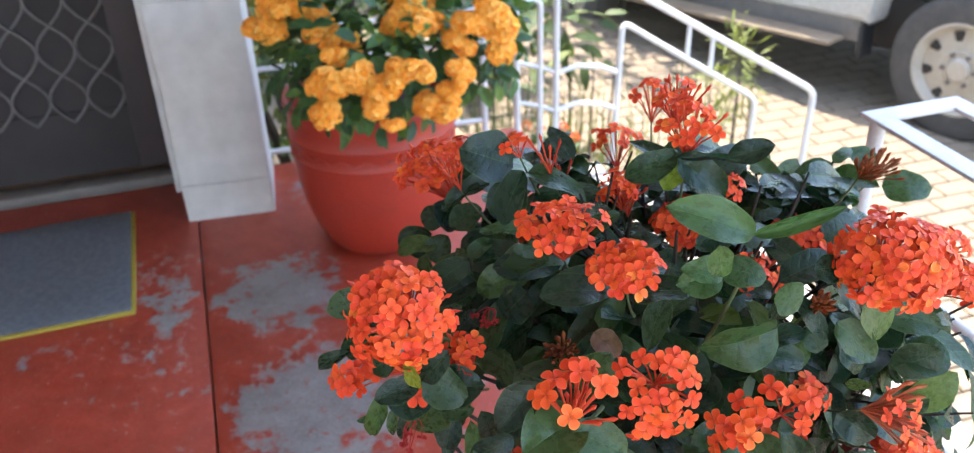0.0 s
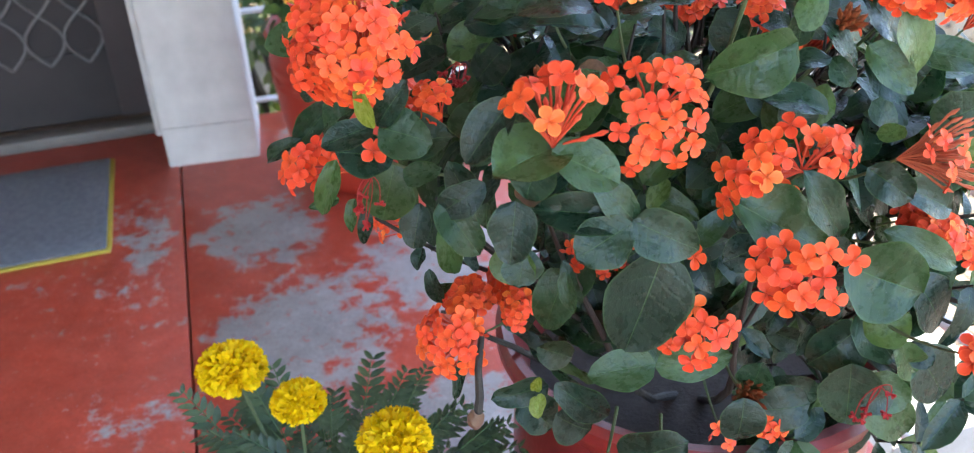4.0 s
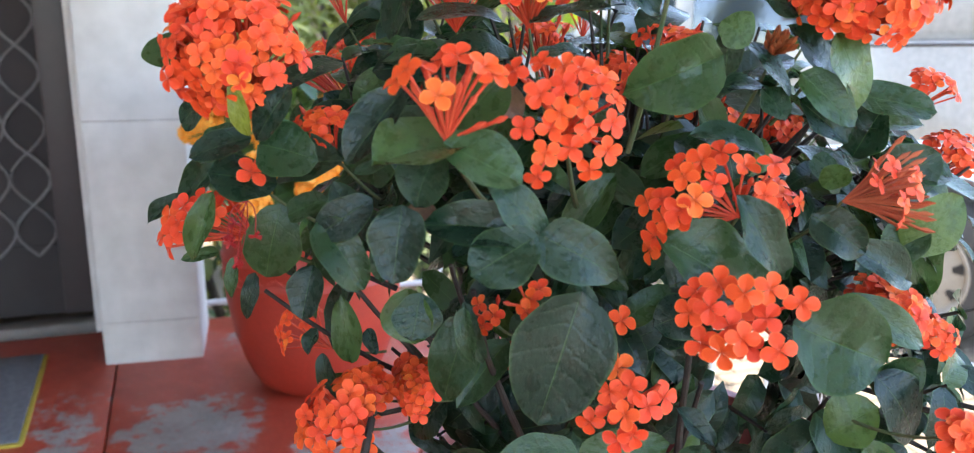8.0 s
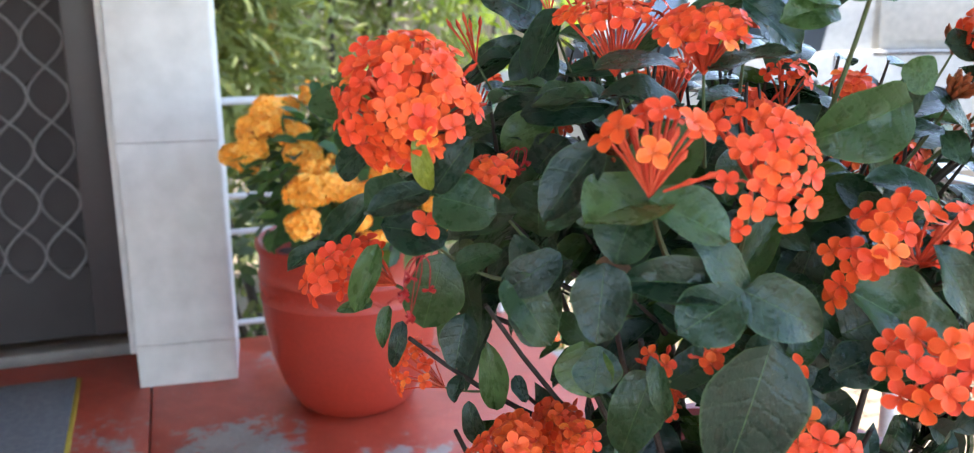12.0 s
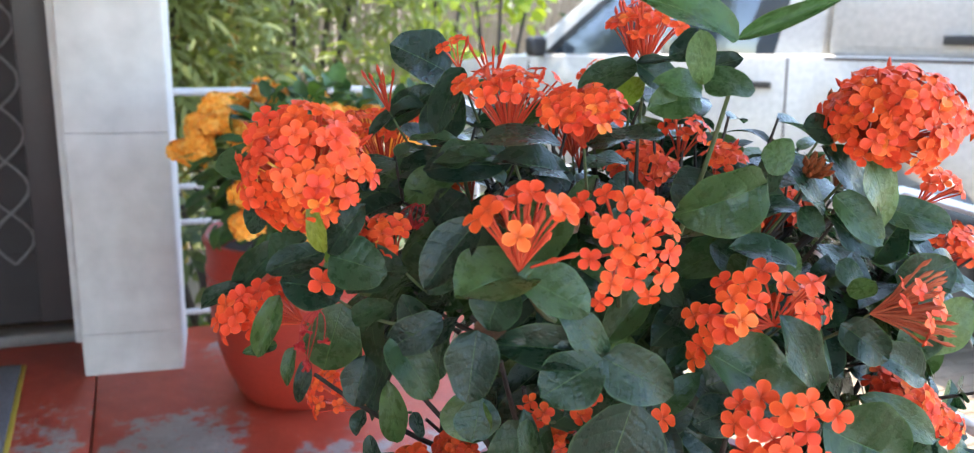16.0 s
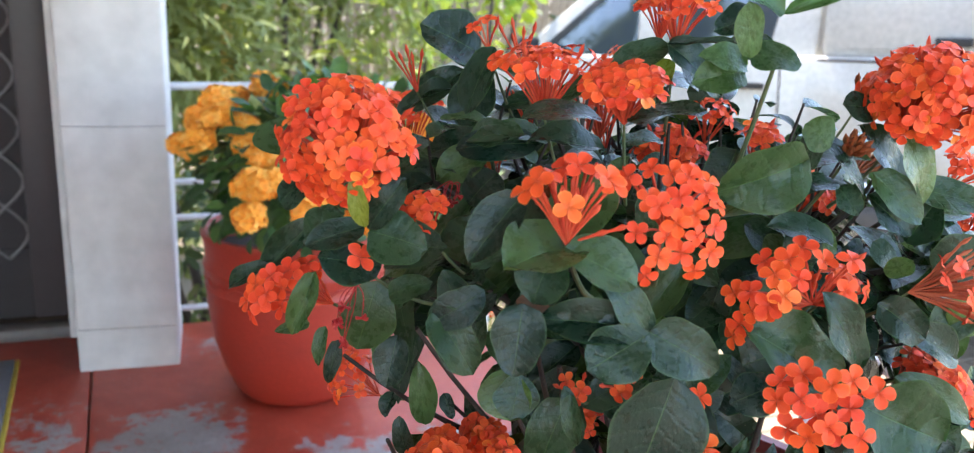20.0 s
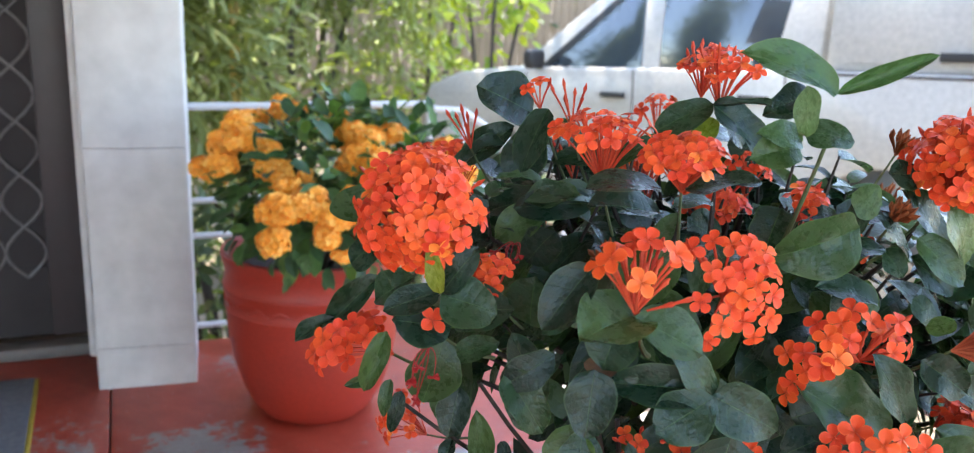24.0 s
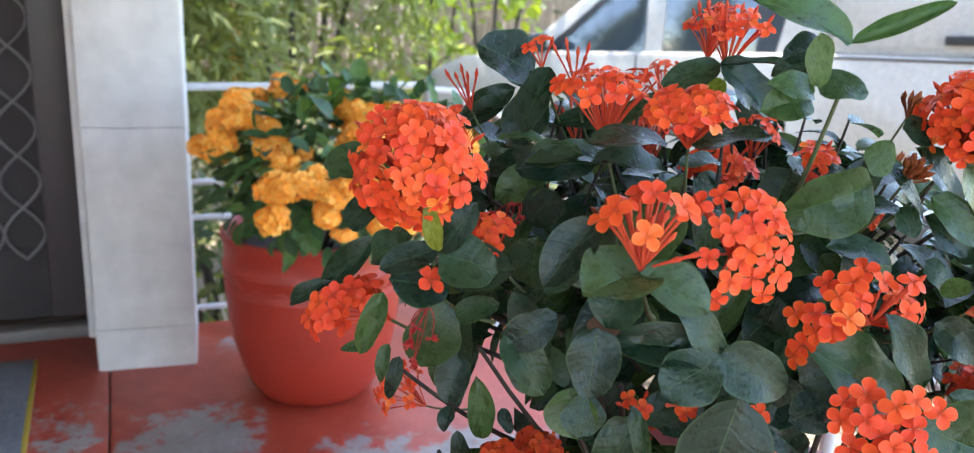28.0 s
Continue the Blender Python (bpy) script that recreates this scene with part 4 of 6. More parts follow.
leaf((-0.126, 0.800, 0.909), (-0.096, 0.788, 0.936), 0.016)
leaf((-0.075, 0.720, 1.060), (-0.061, 0.708, 1.040), 0.032)
leaf((-0.072, 0.740, 0.997), (-0.048, 0.728, 1.025), 0.029)
leaf((0.374, 0.708, 1.064), (0.399, 0.696, 1.020), 0.041)
leaf((0.358, 0.720, 1.082), (0.327, 0.708, 1.086), 0.024)
leaf((0.293, 0.675, 1.052), (0.235, 0.663, 1.028), 0.046, None, (0.15, -0.95, 0.12))
leaf((0.351, 0.700, 1.039), (0.386, 0.688, 1.006), 0.028)
leaf((0.363, 0.690, 0.946), (0.399, 0.678, 0.923), 0.031)
leaf((0.297, 0.700, 1.072), (0.314, 0.688, 1.063), 0.031)
leaf((0.404, 0.740, 1.021), (0.457, 0.728, 1.013), 0.029)
leaf((0.428, 0.740, 0.956), (0.463, 0.728, 0.981), 0.039)
leaf((0.450, 0.740, 0.909), (0.487, 0.728, 0.946), 0.040)
leaf((0.390, 0.700, 0.884), (0.456, 0.688, 0.857), 0.028)
leaf((0.034, 0.820, 1.021), (0.082, 0.808, 1.043), 0.036)
leaf((0.065, 0.800, 1.036), (0.109, 0.788, 1.047), 0.028)
leaf((0.016, 0.930, 1.043), (0.063, 0.918, 1.083), 0.032)
leaf((0.067, 0.720, 0.957), (0.066, 0.708, 0.995), 0.042)
leaf((0.206, 0.640, 0.907), (0.180, 0.626, 0.820), 0.062)
leaf((0.136, 0.650, 0.886), (0.114, 0.638, 0.830), 0.036)
leaf((0.133, 0.620, 0.903), (0.135, 0.608, 0.871), 0.013)
leaf((0.103, 0.660, 0.899), (0.099, 0.648, 0.870), 0.032)
leaf((0.196, 0.660, 0.898), (0.217, 0.648, 0.896), 0.020)
leaf((0.273, 0.700, 0.891), (0.317, 0.688, 0.917), 0.052)
leaf((0.257, 0.750, 0.906), (0.264, 0.738, 0.943), 0.028)
leaf((0.155, 0.700, 1.071), (0.105, 0.688, 1.087), 0.038, None, (0.0, -0.25, 1.0))
leaf((0.173, 0.700, 1.070), (0.223, 0.688, 1.084), 0.034, None, (0.0, -0.25, 1.0))
leaf((0.087, 0.850, 1.108), (0.061, 0.838, 1.055), 0.035, None, (0.0, -0.25, 1.0))
leaf((0.098, 0.900, 1.053), (0.162, 0.888, 1.068), 0.021)
leaf((0.090, 0.780, 1.016), (0.066, 0.768, 0.996), 0.041)
leaf((0.287, 0.880, 1.104), (0.327, 0.868, 1.123), 0.024)
leaf((0.269, 0.870, 1.078), (0.247, 0.858, 1.105), 0.037)
leaf((0.456, 0.820, 0.963), (0.514, 0.808, 0.925), 0.050)
leaf((0.490, 0.850, 0.908), (0.528, 0.838, 0.833), 0.046)
leaf((0.509, 1.100, 0.952), (0.466, 1.088, 0.959), 0.047)
leaf((0.540, 1.100, 0.951), (0.599, 1.088, 0.961), 0.043)
leaf((0.536, 1.120, 0.967), (0.499, 1.108, 1.000), 0.032)
leaf((0.006, 0.690, 0.965), (-0.036, 0.678, 0.975), 0.039)
leaf((0.007, 0.690, 0.972), (0.046, 0.678, 0.989), 0.039)
leaf((0.116, 0.680, 0.987), (0.079, 0.668, 1.011), 0.048)
leaf((0.125, 0.660, 1.004), (0.154, 0.648, 1.041), 0.042)
leaf((0.040, 0.960, 1.005), (0.003, 0.948, 0.991), 0.032)
leaf((0.058, 0.920, 0.988), (0.019, 0.908, 0.983), 0.034)
leaf((0.061, 0.980, 1.022), (0.030, 0.968, 1.040), 0.028)
leaf((-0.018, 0.980, 0.938), (-0.053, 0.968, 0.962), 0.032)
leaf((0.034, 0.900, 0.969), (-0.009, 0.888, 0.969), 0.035)
leaf((0.001, 0.950, 0.975), (-0.021, 0.938, 0.949), 0.031)
leaf((0.085, 0.920, 1.016), (0.058, 0.908, 0.984), 0.033)
leaf((-0.033, 1.000, 0.962), (-0.001, 0.988, 0.985), 0.030)
leaf((-0.064, 1.000, 0.936), (-0.025, 0.988, 0.952), 0.030)
leaf((0.012, 1.000, 0.961), (-0.015, 0.988, 0.994), 0.037)
leaf((0.033, 0.850, 0.959), (0.009, 0.838, 0.999), 0.039)
leaf((0.078, 0.850, 1.005), (0.047, 0.838, 0.998), 0.038)
leaf((0.247, 0.840, 0.996), (0.213, 0.828, 1.018), 0.037)
leaf((0.284, 0.800, 1.036), (0.268, 0.788, 1.002), 0.041)
leaf((0.177, 0.600, 0.735), (0.225, 0.588, 0.765), 0.048)
leaf((0.158, 0.580, 0.744), (0.109, 0.568, 0.716), 0.038)
leaf((0.126, 0.640, 0.782), (0.170, 0.628, 0.747), 0.032)
leaf((0.121, 0.660, 0.764), (0.074, 0.648, 0.756), 0.026)
leaf((0.209, 0.660, 0.785), (0.154, 0.648, 0.783), 0.034)
leaf((0.209, 0.660, 0.782), (0.268, 0.648, 0.796), 0.030)
leaf((0.273, 0.620, 0.782), (0.271, 0.608, 0.744), 0.039)
leaf((0.283, 0.640, 0.775), (0.286, 0.628, 0.804), 0.029)
leaf((0.274, 0.660, 0.819), (0.299, 0.648, 0.798), 0.016)
leaf((0.407, 0.660, 0.753), (0.377, 0.648, 0.748), 0.028)
leaf((0.392, 0.700, 0.781), (0.421, 0.688, 0.806), 0.038)
leaf((0.386, 0.700, 0.750), (0.388, 0.688, 0.693), 0.053)
leaf((0.365, 0.720, 0.687), (0.303, 0.708, 0.681), 0.046)
leaf((0.413, 0.720, 0.699), (0.468, 0.708, 0.650), 0.045)
leaf((0.430, 0.700, 0.771), (0.450, 0.688, 0.756), 0.024)
leaf((0.097, 0.700, 0.714), (0.128, 0.688, 0.688), 0.040)
leaf((0.049, 0.700, 0.767), (0.039, 0.688, 0.724), 0.012)
leaf((0.146, 0.700, 1.029), (0.169, 0.688, 1.013), 0.024, M_dead)
leaf((0.097, 0.640, 0.960), (0.117, 0.628, 0.958), 0.015, M_dead)
leaf((0.110, 0.648, 0.768), (0.112, 0.640, 0.788), 0.010, M_young)
leaf((0.109, 0.646, 0.764), (0.112, 0.636, 0.748), 0.012, M_young)
leaf((0.115, 0.640, 0.772), (0.111, 0.628, 0.761), 0.010, M_young)
leaf((0.132, 0.640, 0.900), (0.143, 0.628, 0.862), 0.013)
leaf((0.128, 0.680, 0.713), (0.156, 0.668, 0.699), 0.044)
leaf((0.159, 0.840, 0.701), (0.198, 0.828, 0.726), 0.041)
leaf((0.147, 0.760, 0.713), (0.115, 0.748, 0.735), 0.032)
leaf((0.193, 0.820, 0.710), (0.213, 0.808, 0.752), 0.046)
leaf((0.159, 0.860, 0.718), (0.135, 0.848, 0.760), 0.042)
leaf((0.208, 0.800, 0.713), (0.244, 0.788, 0.737), 0.039)
leaf((0.260, 0.780, 0.723), (0.283, 0.768, 0.758), 0.038)
leaf((0.299, 0.690, 0.883), (0.260, 0.678, 0.870), 0.033)
leaf((0.272, 0.700, 0.883), (0.296, 0.688, 0.863), 0.032)
leaf((0.296, 0.690, 0.886), (0.323, 0.678, 0.875), 0.030)
leaf((-0.042, 0.706, 0.955), (-0.059, 0.694, 0.910), 0.019)
leaf((0.001, 0.721, 0.944), (-0.013, 0.709, 0.891), 0.042)
leaf((0.011, 0.696, 0.942), (0.040, 0.684, 0.958), 0.020)
leaf((0.065, 0.671, 0.932), (0.050, 0.659, 0.971), 0.024)
leaf((0.065, 0.676, 0.930), (0.082, 0.664, 0.953), 0.014)
leaf((0.050, 0.661, 0.934), (0.064, 0.649, 0.903), 0.024)
leaf((0.077, 0.706, 0.930), (0.070, 0.694, 0.895), 0.018)
leaf((0.094, 0.671, 0.898), (0.096, 0.659, 0.863), 0.039)
leaf((0.015, 0.751, 0.890), (0.006, 0.739, 0.851), 0.029)
leaf((0.037, 0.776, 0.801), (0.034, 0.764, 0.856), 0.023)
leaf((0.017, 0.776, 0.785), (0.045, 0.764, 0.795), 0.011)
leaf((-0.033, 0.766, 0.879), (-0.041, 0.754, 0.845), 0.014)
leaf((-0.041, 0.751, 0.896), (-0.049, 0.739, 0.868), 0.012)
leaf((0.092, 0.646, 0.992), (0.066, 0.634, 0.983), 0.010)
leaf((-0.051, 0.736, 0.904), (-0.074, 0.724, 0.903), 0.010)
leaf((0.052, 0.766, 0.834), (0.060, 0.754, 0.817), 0.012)
leaf((0.011, 0.776, 0.830), (0.003, 0.764, 0.814), 0.016)
leaf((0.016, 0.766, 0.813), (0.022, 0.754, 0.778), 0.018)
leaf((-0.006, 0.756, 0.882), (0.002, 0.744, 0.912), 0.020)
leaf((0.303, 0.706, 1.037), (0.301, 0.694, 1.068), 0.022)
leaf((0.314, 0.701, 1.058), (0.348, 0.689, 1.032), 0.026, None, (0.2, -0.4, 0.85))
leaf((0.325, 0.696, 1.032), (0.282, 0.684, 1.033), 0.022, None, (0, -0.4, 0.9))
leaf((0.328, 0.706, 1.028), (0.343, 0.694, 1.011), 0.022)
leaf((0.356, 0.716, 1.020), (0.389, 0.704, 0.993), 0.027)
leaf((0.412, 0.766, 0.995), (0.461, 0.754, 1.000), 0.038, None, (0, -0.4, 0.9))
leaf((0.336, 0.716, 0.982), (0.287, 0.704, 1.005), 0.028, None, (0, -0.5, 0.8))
leaf((0.282, 0.756, 0.985), (0.314, 0.744, 0.966), 0.030)
leaf((0.380, 0.746, 0.976), (0.402, 0.734, 0.958), 0.026)
leaf((0.307, 0.746, 1.039), (0.282, 0.734, 1.051), 0.017)
leaf((0.374, 0.706, 0.962), (0.386, 0.694, 0.977), 0.020)
leaf((0.399, 0.726, 0.772), (0.358, 0.714, 0.732), 0.050)
leaf((0.389, 0.716, 0.790), (0.427, 0.704, 0.749), 0.042)
leaf((0.440, 0.696, 0.743), (0.417, 0.684, 0.779), 0.030)
leaf((0.443, 0.746, 0.807), (0.487, 0.734, 0.764), 0.050)
leaf((0.400, 0.706, 0.722), (0.444, 0.694, 0.714), 0.040)
leaf((0.421, 0.736, 0.707), (0.399, 0.724, 0.655), 0.054)
leaf((0.462, 0.746, 0.726), (0.504, 0.734, 0.674), 0.055)
leaf((0.383, 0.746, 0.677), (0.330, 0.734, 0.695), 0.031)
leaf((0.375, 0.786, 0.705), (0.337, 0.774, 0.729), 0.026)
leaf((0.347, 0.661, 0.879), (0.407, 0.649, 0.854), 0.064)
leaf((0.452, 0.726, 0.888), (0.403, 0.714, 0.919), 0.032)
leaf((0.464, 0.746, 0.932), (0.436, 0.734, 0.900), 0.031)
leaf((0.453, 0.766, 0.783), (0.483, 0.754, 0.815), 0.035)
leaf((0.075, 0.906, 1.083), (0.044, 0.894, 1.119), 0.029, None, (0, -0.5, 0.8))
leaf((0.091, 0.886, 1.087), (0.153, 0.874, 1.075), 0.027, None, (0, -0.3, 0.9))
leaf((0.081, 0.886, 1.088), (0.061, 0.874, 1.037), 0.041, None, (0, -0.6, 0.7))
leaf((0.055, 0.906, 1.067), (-0.000, 0.894, 1.052), 0.024, None, (0, -0.3, 0.9))
leaf((0.087, 0.846, 1.045), (0.044, 0.834, 1.051), 0.019, None, (0, -0.3, 0.9))
leaf((0.167, 0.746, 1.041), (0.111, 0.734, 1.057), 0.036, None, (0, -0.4, 0.9))
leaf((0.312, 0.766, 0.983), (0.259, 0.754, 0.971), 0.038, None, (0, -0.5, 0.8))
leaf((0.318, 0.746, 0.969), (0.285, 0.734, 1.034), 0.027, None, (0, -0.6, 0.8))
leaf((0.326, 0.746, 0.976), (0.348, 0.734, 0.974), 0.042, None, (0, -0.5, 0.8))
leaf((0.321, 0.736, 0.973), (0.293, 0.724, 0.965), 0.044, None, (0, -0.5, 0.8))
leaf((0.310, 0.726, 0.992), (0.320, 0.714, 0.962), 0.037, None, (0, -0.5, 0.8))
leaf((0.392, 0.736, 1.018), (0.360, 0.724, 1.073), 0.036, None, (0, -0.5, 0.8))
leaf((0.412, 0.756, 0.974), (0.426, 0.744, 1.012), 0.036, None, (0, -0.5, 0.8))
leaf((0.436, 0.746, 0.967), (0.477, 0.734, 0.965), 0.041, None, (0, -0.5, 0.8))
leaf((0.086, 0.806, 0.972), (0.043, 0.794, 0.988), 0.025, None, (0, -0.4, 0.9))
leaf((-0.009, 0.886, 0.949), (-0.018, 0.874, 0.996), 0.028)
leaf((-0.057, 0.956, 0.954), (-0.019, 0.944, 0.977), 0.032, None, (0, -0.3, 0.9))

# trunk and main limbs
for k in range(9):
    a = k * 2.4
    b = PLANT_AT + Vector((0.05 * math.cos(a), 0.05 * math.sin(a), -0.004))
    t = BUSH + Vector((0.26 * math.cos(a), 0.22 * math.sin(a), rnd.uniform(-0.12, 0.12)))
    mid = (b + t) / 2 + Vector((0.06 * math.cos(a), 0.06 * math.sin(a), -0.06))
    pts = [TO_PLANT @ ((1 - s) ** 2 * b + 2 * s * (1 - s) * mid + s * s * t + 0.012 * noise.noise_vector(Vector((k, s * 4, 0)))) for s in (i / 9 for i in range(10))]
    part("limb", ring_tube(bmesh.new(), pts, [0.0058 - 0.0038 * i / 9 for i in range(10)], 8), M_stem, ixora)

# the rest of the crown: shoots with crossed pairs of leaves
bm = bmesh.new()
fill = random.Random(5)
twigs = bmesh.new()
done = 0


def open_gap(p):
    """The see-through gap over the back of the rim, between bare branches."""
    a, b = Vector((0.297, 0.62, 0.862)), Vector((0.476, 1.25, 0.645))
    s = min(1.0, max(0.0, (p - a).dot(b - a) / (b - a).length_squared))
    return (p - a - (b - a) * s).length < 0.032 + 0.034 * s


def over_bloom(p):
    """Before or above a flower head, where the sun-facing heads leave no room for leaves."""
    for c, r in BLOOMS:
        if r > 0.015:
            for d in (Vector((0, -0.55, 0.83)), Vector((0, -0.97, 0.22))):
                s = min(0.12, max(0.0, (p - c).dot(d)))
                if (p - c - d * s).length < r + 0.006:
                    return True
    return False


def crown_shoot(c, up, near):
    """A twig with crossed pairs of leaves at its end; the near ones are leaves of their own."""
    pairs = fill.choice((4, 6, 6))
    foot = BUSH + (c - BUSH) * 0.74 + Vector((0, 0, -0.03))
    if not (open_gap(c) or open_gap(foot) or open_gap((c + foot) / 2)):
        ring_tube(twigs, [BUSH + (c - BUSH) * 0.74 + Vector((0, 0, -0.03)), c - up * 0.045, c - up * (0.019 if pairs == 4 else -0.003)], [0.0028, 0.002, 0.0012], 5, False)
    for j in range(pairs):
        tier = j // 2
        a = (j % 2) * math.pi + (tier % 2) * math.pi / 2 + fill.uniform(-0.4, 0.4)
        x = up.orthogonal().normalized()
        y = up.cross(x)
        way = x * math.cos(a) + y * math.sin(a) + up * fill.uniform(0.05, 0.5)
        at = c - up * 0.022 * (2 - tier)
        ln = fill.uniform(0.030, 0.066)
        wd = ln * fill.uniform(0.40, 0.58)
        top = up + Vector((0, -0.3, 0.2))
        if open_gap(at + way.normalized() * ln * 0.6) or over_bloom(at + way.normalized() * ln * 0.6) or over_bloom(at + way.normalized() * ln):
            continue
        if near and leaf_count < 298:
            leaf(at, at + way.normalized() * ln, wd, None, top)
        else:
            blade(bm, axes(at, way, top), ln, wd, fill.uniform(0.05, 0.45), fill.uniform(0.1, 0.8), 6, fill.uniform(0, 0.02), fill.random() * 6, 0.5)


while done < 250:
    d = Vector((fill.gauss(0, 1), fill.gauss(0, 1), fill.gauss(0, 1)))
    d.normalize()
    if d.z < -0.8:
        continue
    k = fill.uniform(0.58, 0.93)
    c = BUSH + Vector((d.x * 0.345, d.y * 0.30, d.z * (0.235 if d.z > 0 else 0.25))) * k
    if c.y < 0.76:
        c.y += 0.075
    # the front lower corner stays open, down to the bare branches
    if c.z < 0.87 and c.x < 0.09:
        continue
    # and so does the gap over the back of the rim
    if c.z < 0.80 and c.y > 0.86 and c.x > 0.24 and fill.random() < 0.85:
        continue
    up = (d + Vector((0, 0, 0.45))).normalized()
    crown_shoot(c, up, c.y < 0.80)
    done += 1
# the dense top of the crown, under the upper flower heads
for k in range(60):
    c = Vector((fill.uniform(0.03, 0.46), fill.uniform(0.80, 1.06), fill.uniform(0.95, 1.04)))
    crown_shoot(c, Vector((fill.uniform(-0.4, 0.4), fill.uniform(-0.5, 0.3), 0.9)).normalized(), False)
for k in range(26):
    c = Vector((fill.uniform(0.06, 0.30), fill.uniform(0.84, 1.0), fill.uniform(1.03, 1.085)))
    crown_shoot(c, Vector((fill.uniform(-0.4, 0.4), fill.uniform(-0.5, 0.3), 0.9)).normalized(), False)
# low shoots that hang over the rim on the drive side
for k in range(18):
    c = Vector((fill.uniform(0.44, 0.62), fill.uniform(0.68, 0.95), fill.uniform(0.62, 0.80))) if k % 2 else Vector((fill.uniform(0.34, 0.54), fill.uniform(0.68, 0.85), fill.uniform(0.60, 0.66)))
    crown_shoot(c, Vector((fill.uniform(-0.2, 0.7), -0.6, 0.5)).normalized(), c.y < 0.80)
shoot((0.245, 0.735, 0.98), (0.2625, 0.669, 1.126), 0.0015, M_green_stem)
shoot((0.10, 0.90, 0.97), (0.075, 0.872, 1.085), 0.0014, M_green_stem)
# bare forked branches under the crown
for x0, y0, z0, x1, y1, z1 in ((0.20, 0.90, 0.66, 0.03, 0.74, 0.90), (0.14, 0.84, 0.74, -0.03, 0.78, 0.86), (0.22, 0.88, 0.64, 0.10, 0.70, 0.86), (0.16, 0.80, 0.76, 0.12, 0.72, 0.90), (0.24, 0.9, 0.62, 0.20, 0.70, 0.84),
                                    (0.12, 0.82, 0.76, 0.02, 0.80, 0.74), (0.25, 0.92, 0.62, 0.06, 0.86, 0.78), (0.34, 0.9, 0.60, 0.40, 0.72, 0.80), (0.36, 0.92, 0.6, 0.46, 0.78, 0.76), (0.30, 0.88, 0.60, 0.30, 0.70, 0.82)):
    shoot((x0, y0, z0), (x1, y1, z1), 0.0021)
fol = tagged(part("foliage", bm, M_foliage, ixora), kind="stuff")
fol.matrix_local = TO_PLANT
tw = tagged(part("twig_mass", twigs, M_stem, ixora), kind="stuff")
tw.matrix_local = TO_PLANT
# spent flower stalks hanging at the front
for x, y, z, s in ((-0.010, 0.672, 0.957, 0.85), (0.055, 0.76, 1.010, 0.55), (0.385, 0.64, 0.775, 0.7)):
    bm = bmesh.new()
    r = random.Random(int(x * 1000) + 3)
    o = Vector((x, y, z))
    for k in range(6):
        e = o + Vector((r.uniform(-0.03, 0.022), r.uniform(-0.012, 0.004), r.uniform(-0.05, -0.012))) * s
        side = Vector((r.uniform(-0.004, 0.004), 0, 0))
        ring_tube(bm, [o + (e - o) * q + Vector((0, 0, 0.020 * q * (1 - q))) + side * math.sin(3.14 * q) for q in (0, 0.2, 0.4, 0.6, 0.8, 1)], 0.0005, 4, False)
        for j in range(5):
            w = Vector((r.uniform(-1, 1), r.uniform(-1, 1), r.uniform(-1, 0.4))).normalized() * 0.0045
            ring_tube(bm, [e, e + w], [0.0009, 0.0014], 4)
    fh = part("spent_flower", bm, M_faded, ixora, "withered dark red flower stalks")
    fh.matrix_local = TO_PLANT
# a withered stalk end that hangs over the rim
bm = bmesh.new()
ring_tube(bm, [(0.066, 0.690, 0.800), (0.063, 0.660, 0.781), (0.064, 0.648, 0.762), (0.062, 0.645, 0.748)], [0.0028, 0.0032, 0.0036, 0.0038], 8)
part("dried_stalk", bm, M_stem, ixora, "dark withered stalk").matrix_local = TO_PLANT
bm = bmesh.new()
bmesh.ops.create_icosphere(bm, subdivisions=3, radius=0.0072)
for v in bm.verts:
    v.co = Vector((v.co.x, v.co.y, v.co.z * 1.25)) * (1 + 0.22 * noise.noise(v.co * 260)) + Vector((0.060, 0.645, 0.741))
part("dried_bud", bm, M_dead, ixora, "tan withered bud").matrix_local = TO_PLANT


# ---- the orange lantana-like shrub in the red pot ----
def cloud_leaves(bm, c, rad, n, seed, size, shape=0.6, low=-0.3, fold=0.2):
    r = random.Random(seed)
    k = 0
    while k < n:
        d = Vector((r.gauss(0, 1), r.gauss(0, 1), r.gauss(0, 1))).normalized()
        if d.z < low:
            continue
        p = Vector(c) + Vector((d.x * rad[0], d.y * rad[1], d.z * rad[2])) * r.uniform(0.35, 1.0) ** 0.6
        way = d + Vector((r.uniform(-0.8, 0.8), r.uniform(-0.8, 0.8), r.uniform(-0.7, 0.4)))
        ln = size * r.uniform(0.6, 1.25)
        blade(bm, axes(p, way, d + Vector((0, 0, 0.6))), ln, ln * shape * r.uniform(0.8, 1.15), fold, r.uniform(0.1, 0.5), 4, 0.01, r.random() * 6)
        k += 1


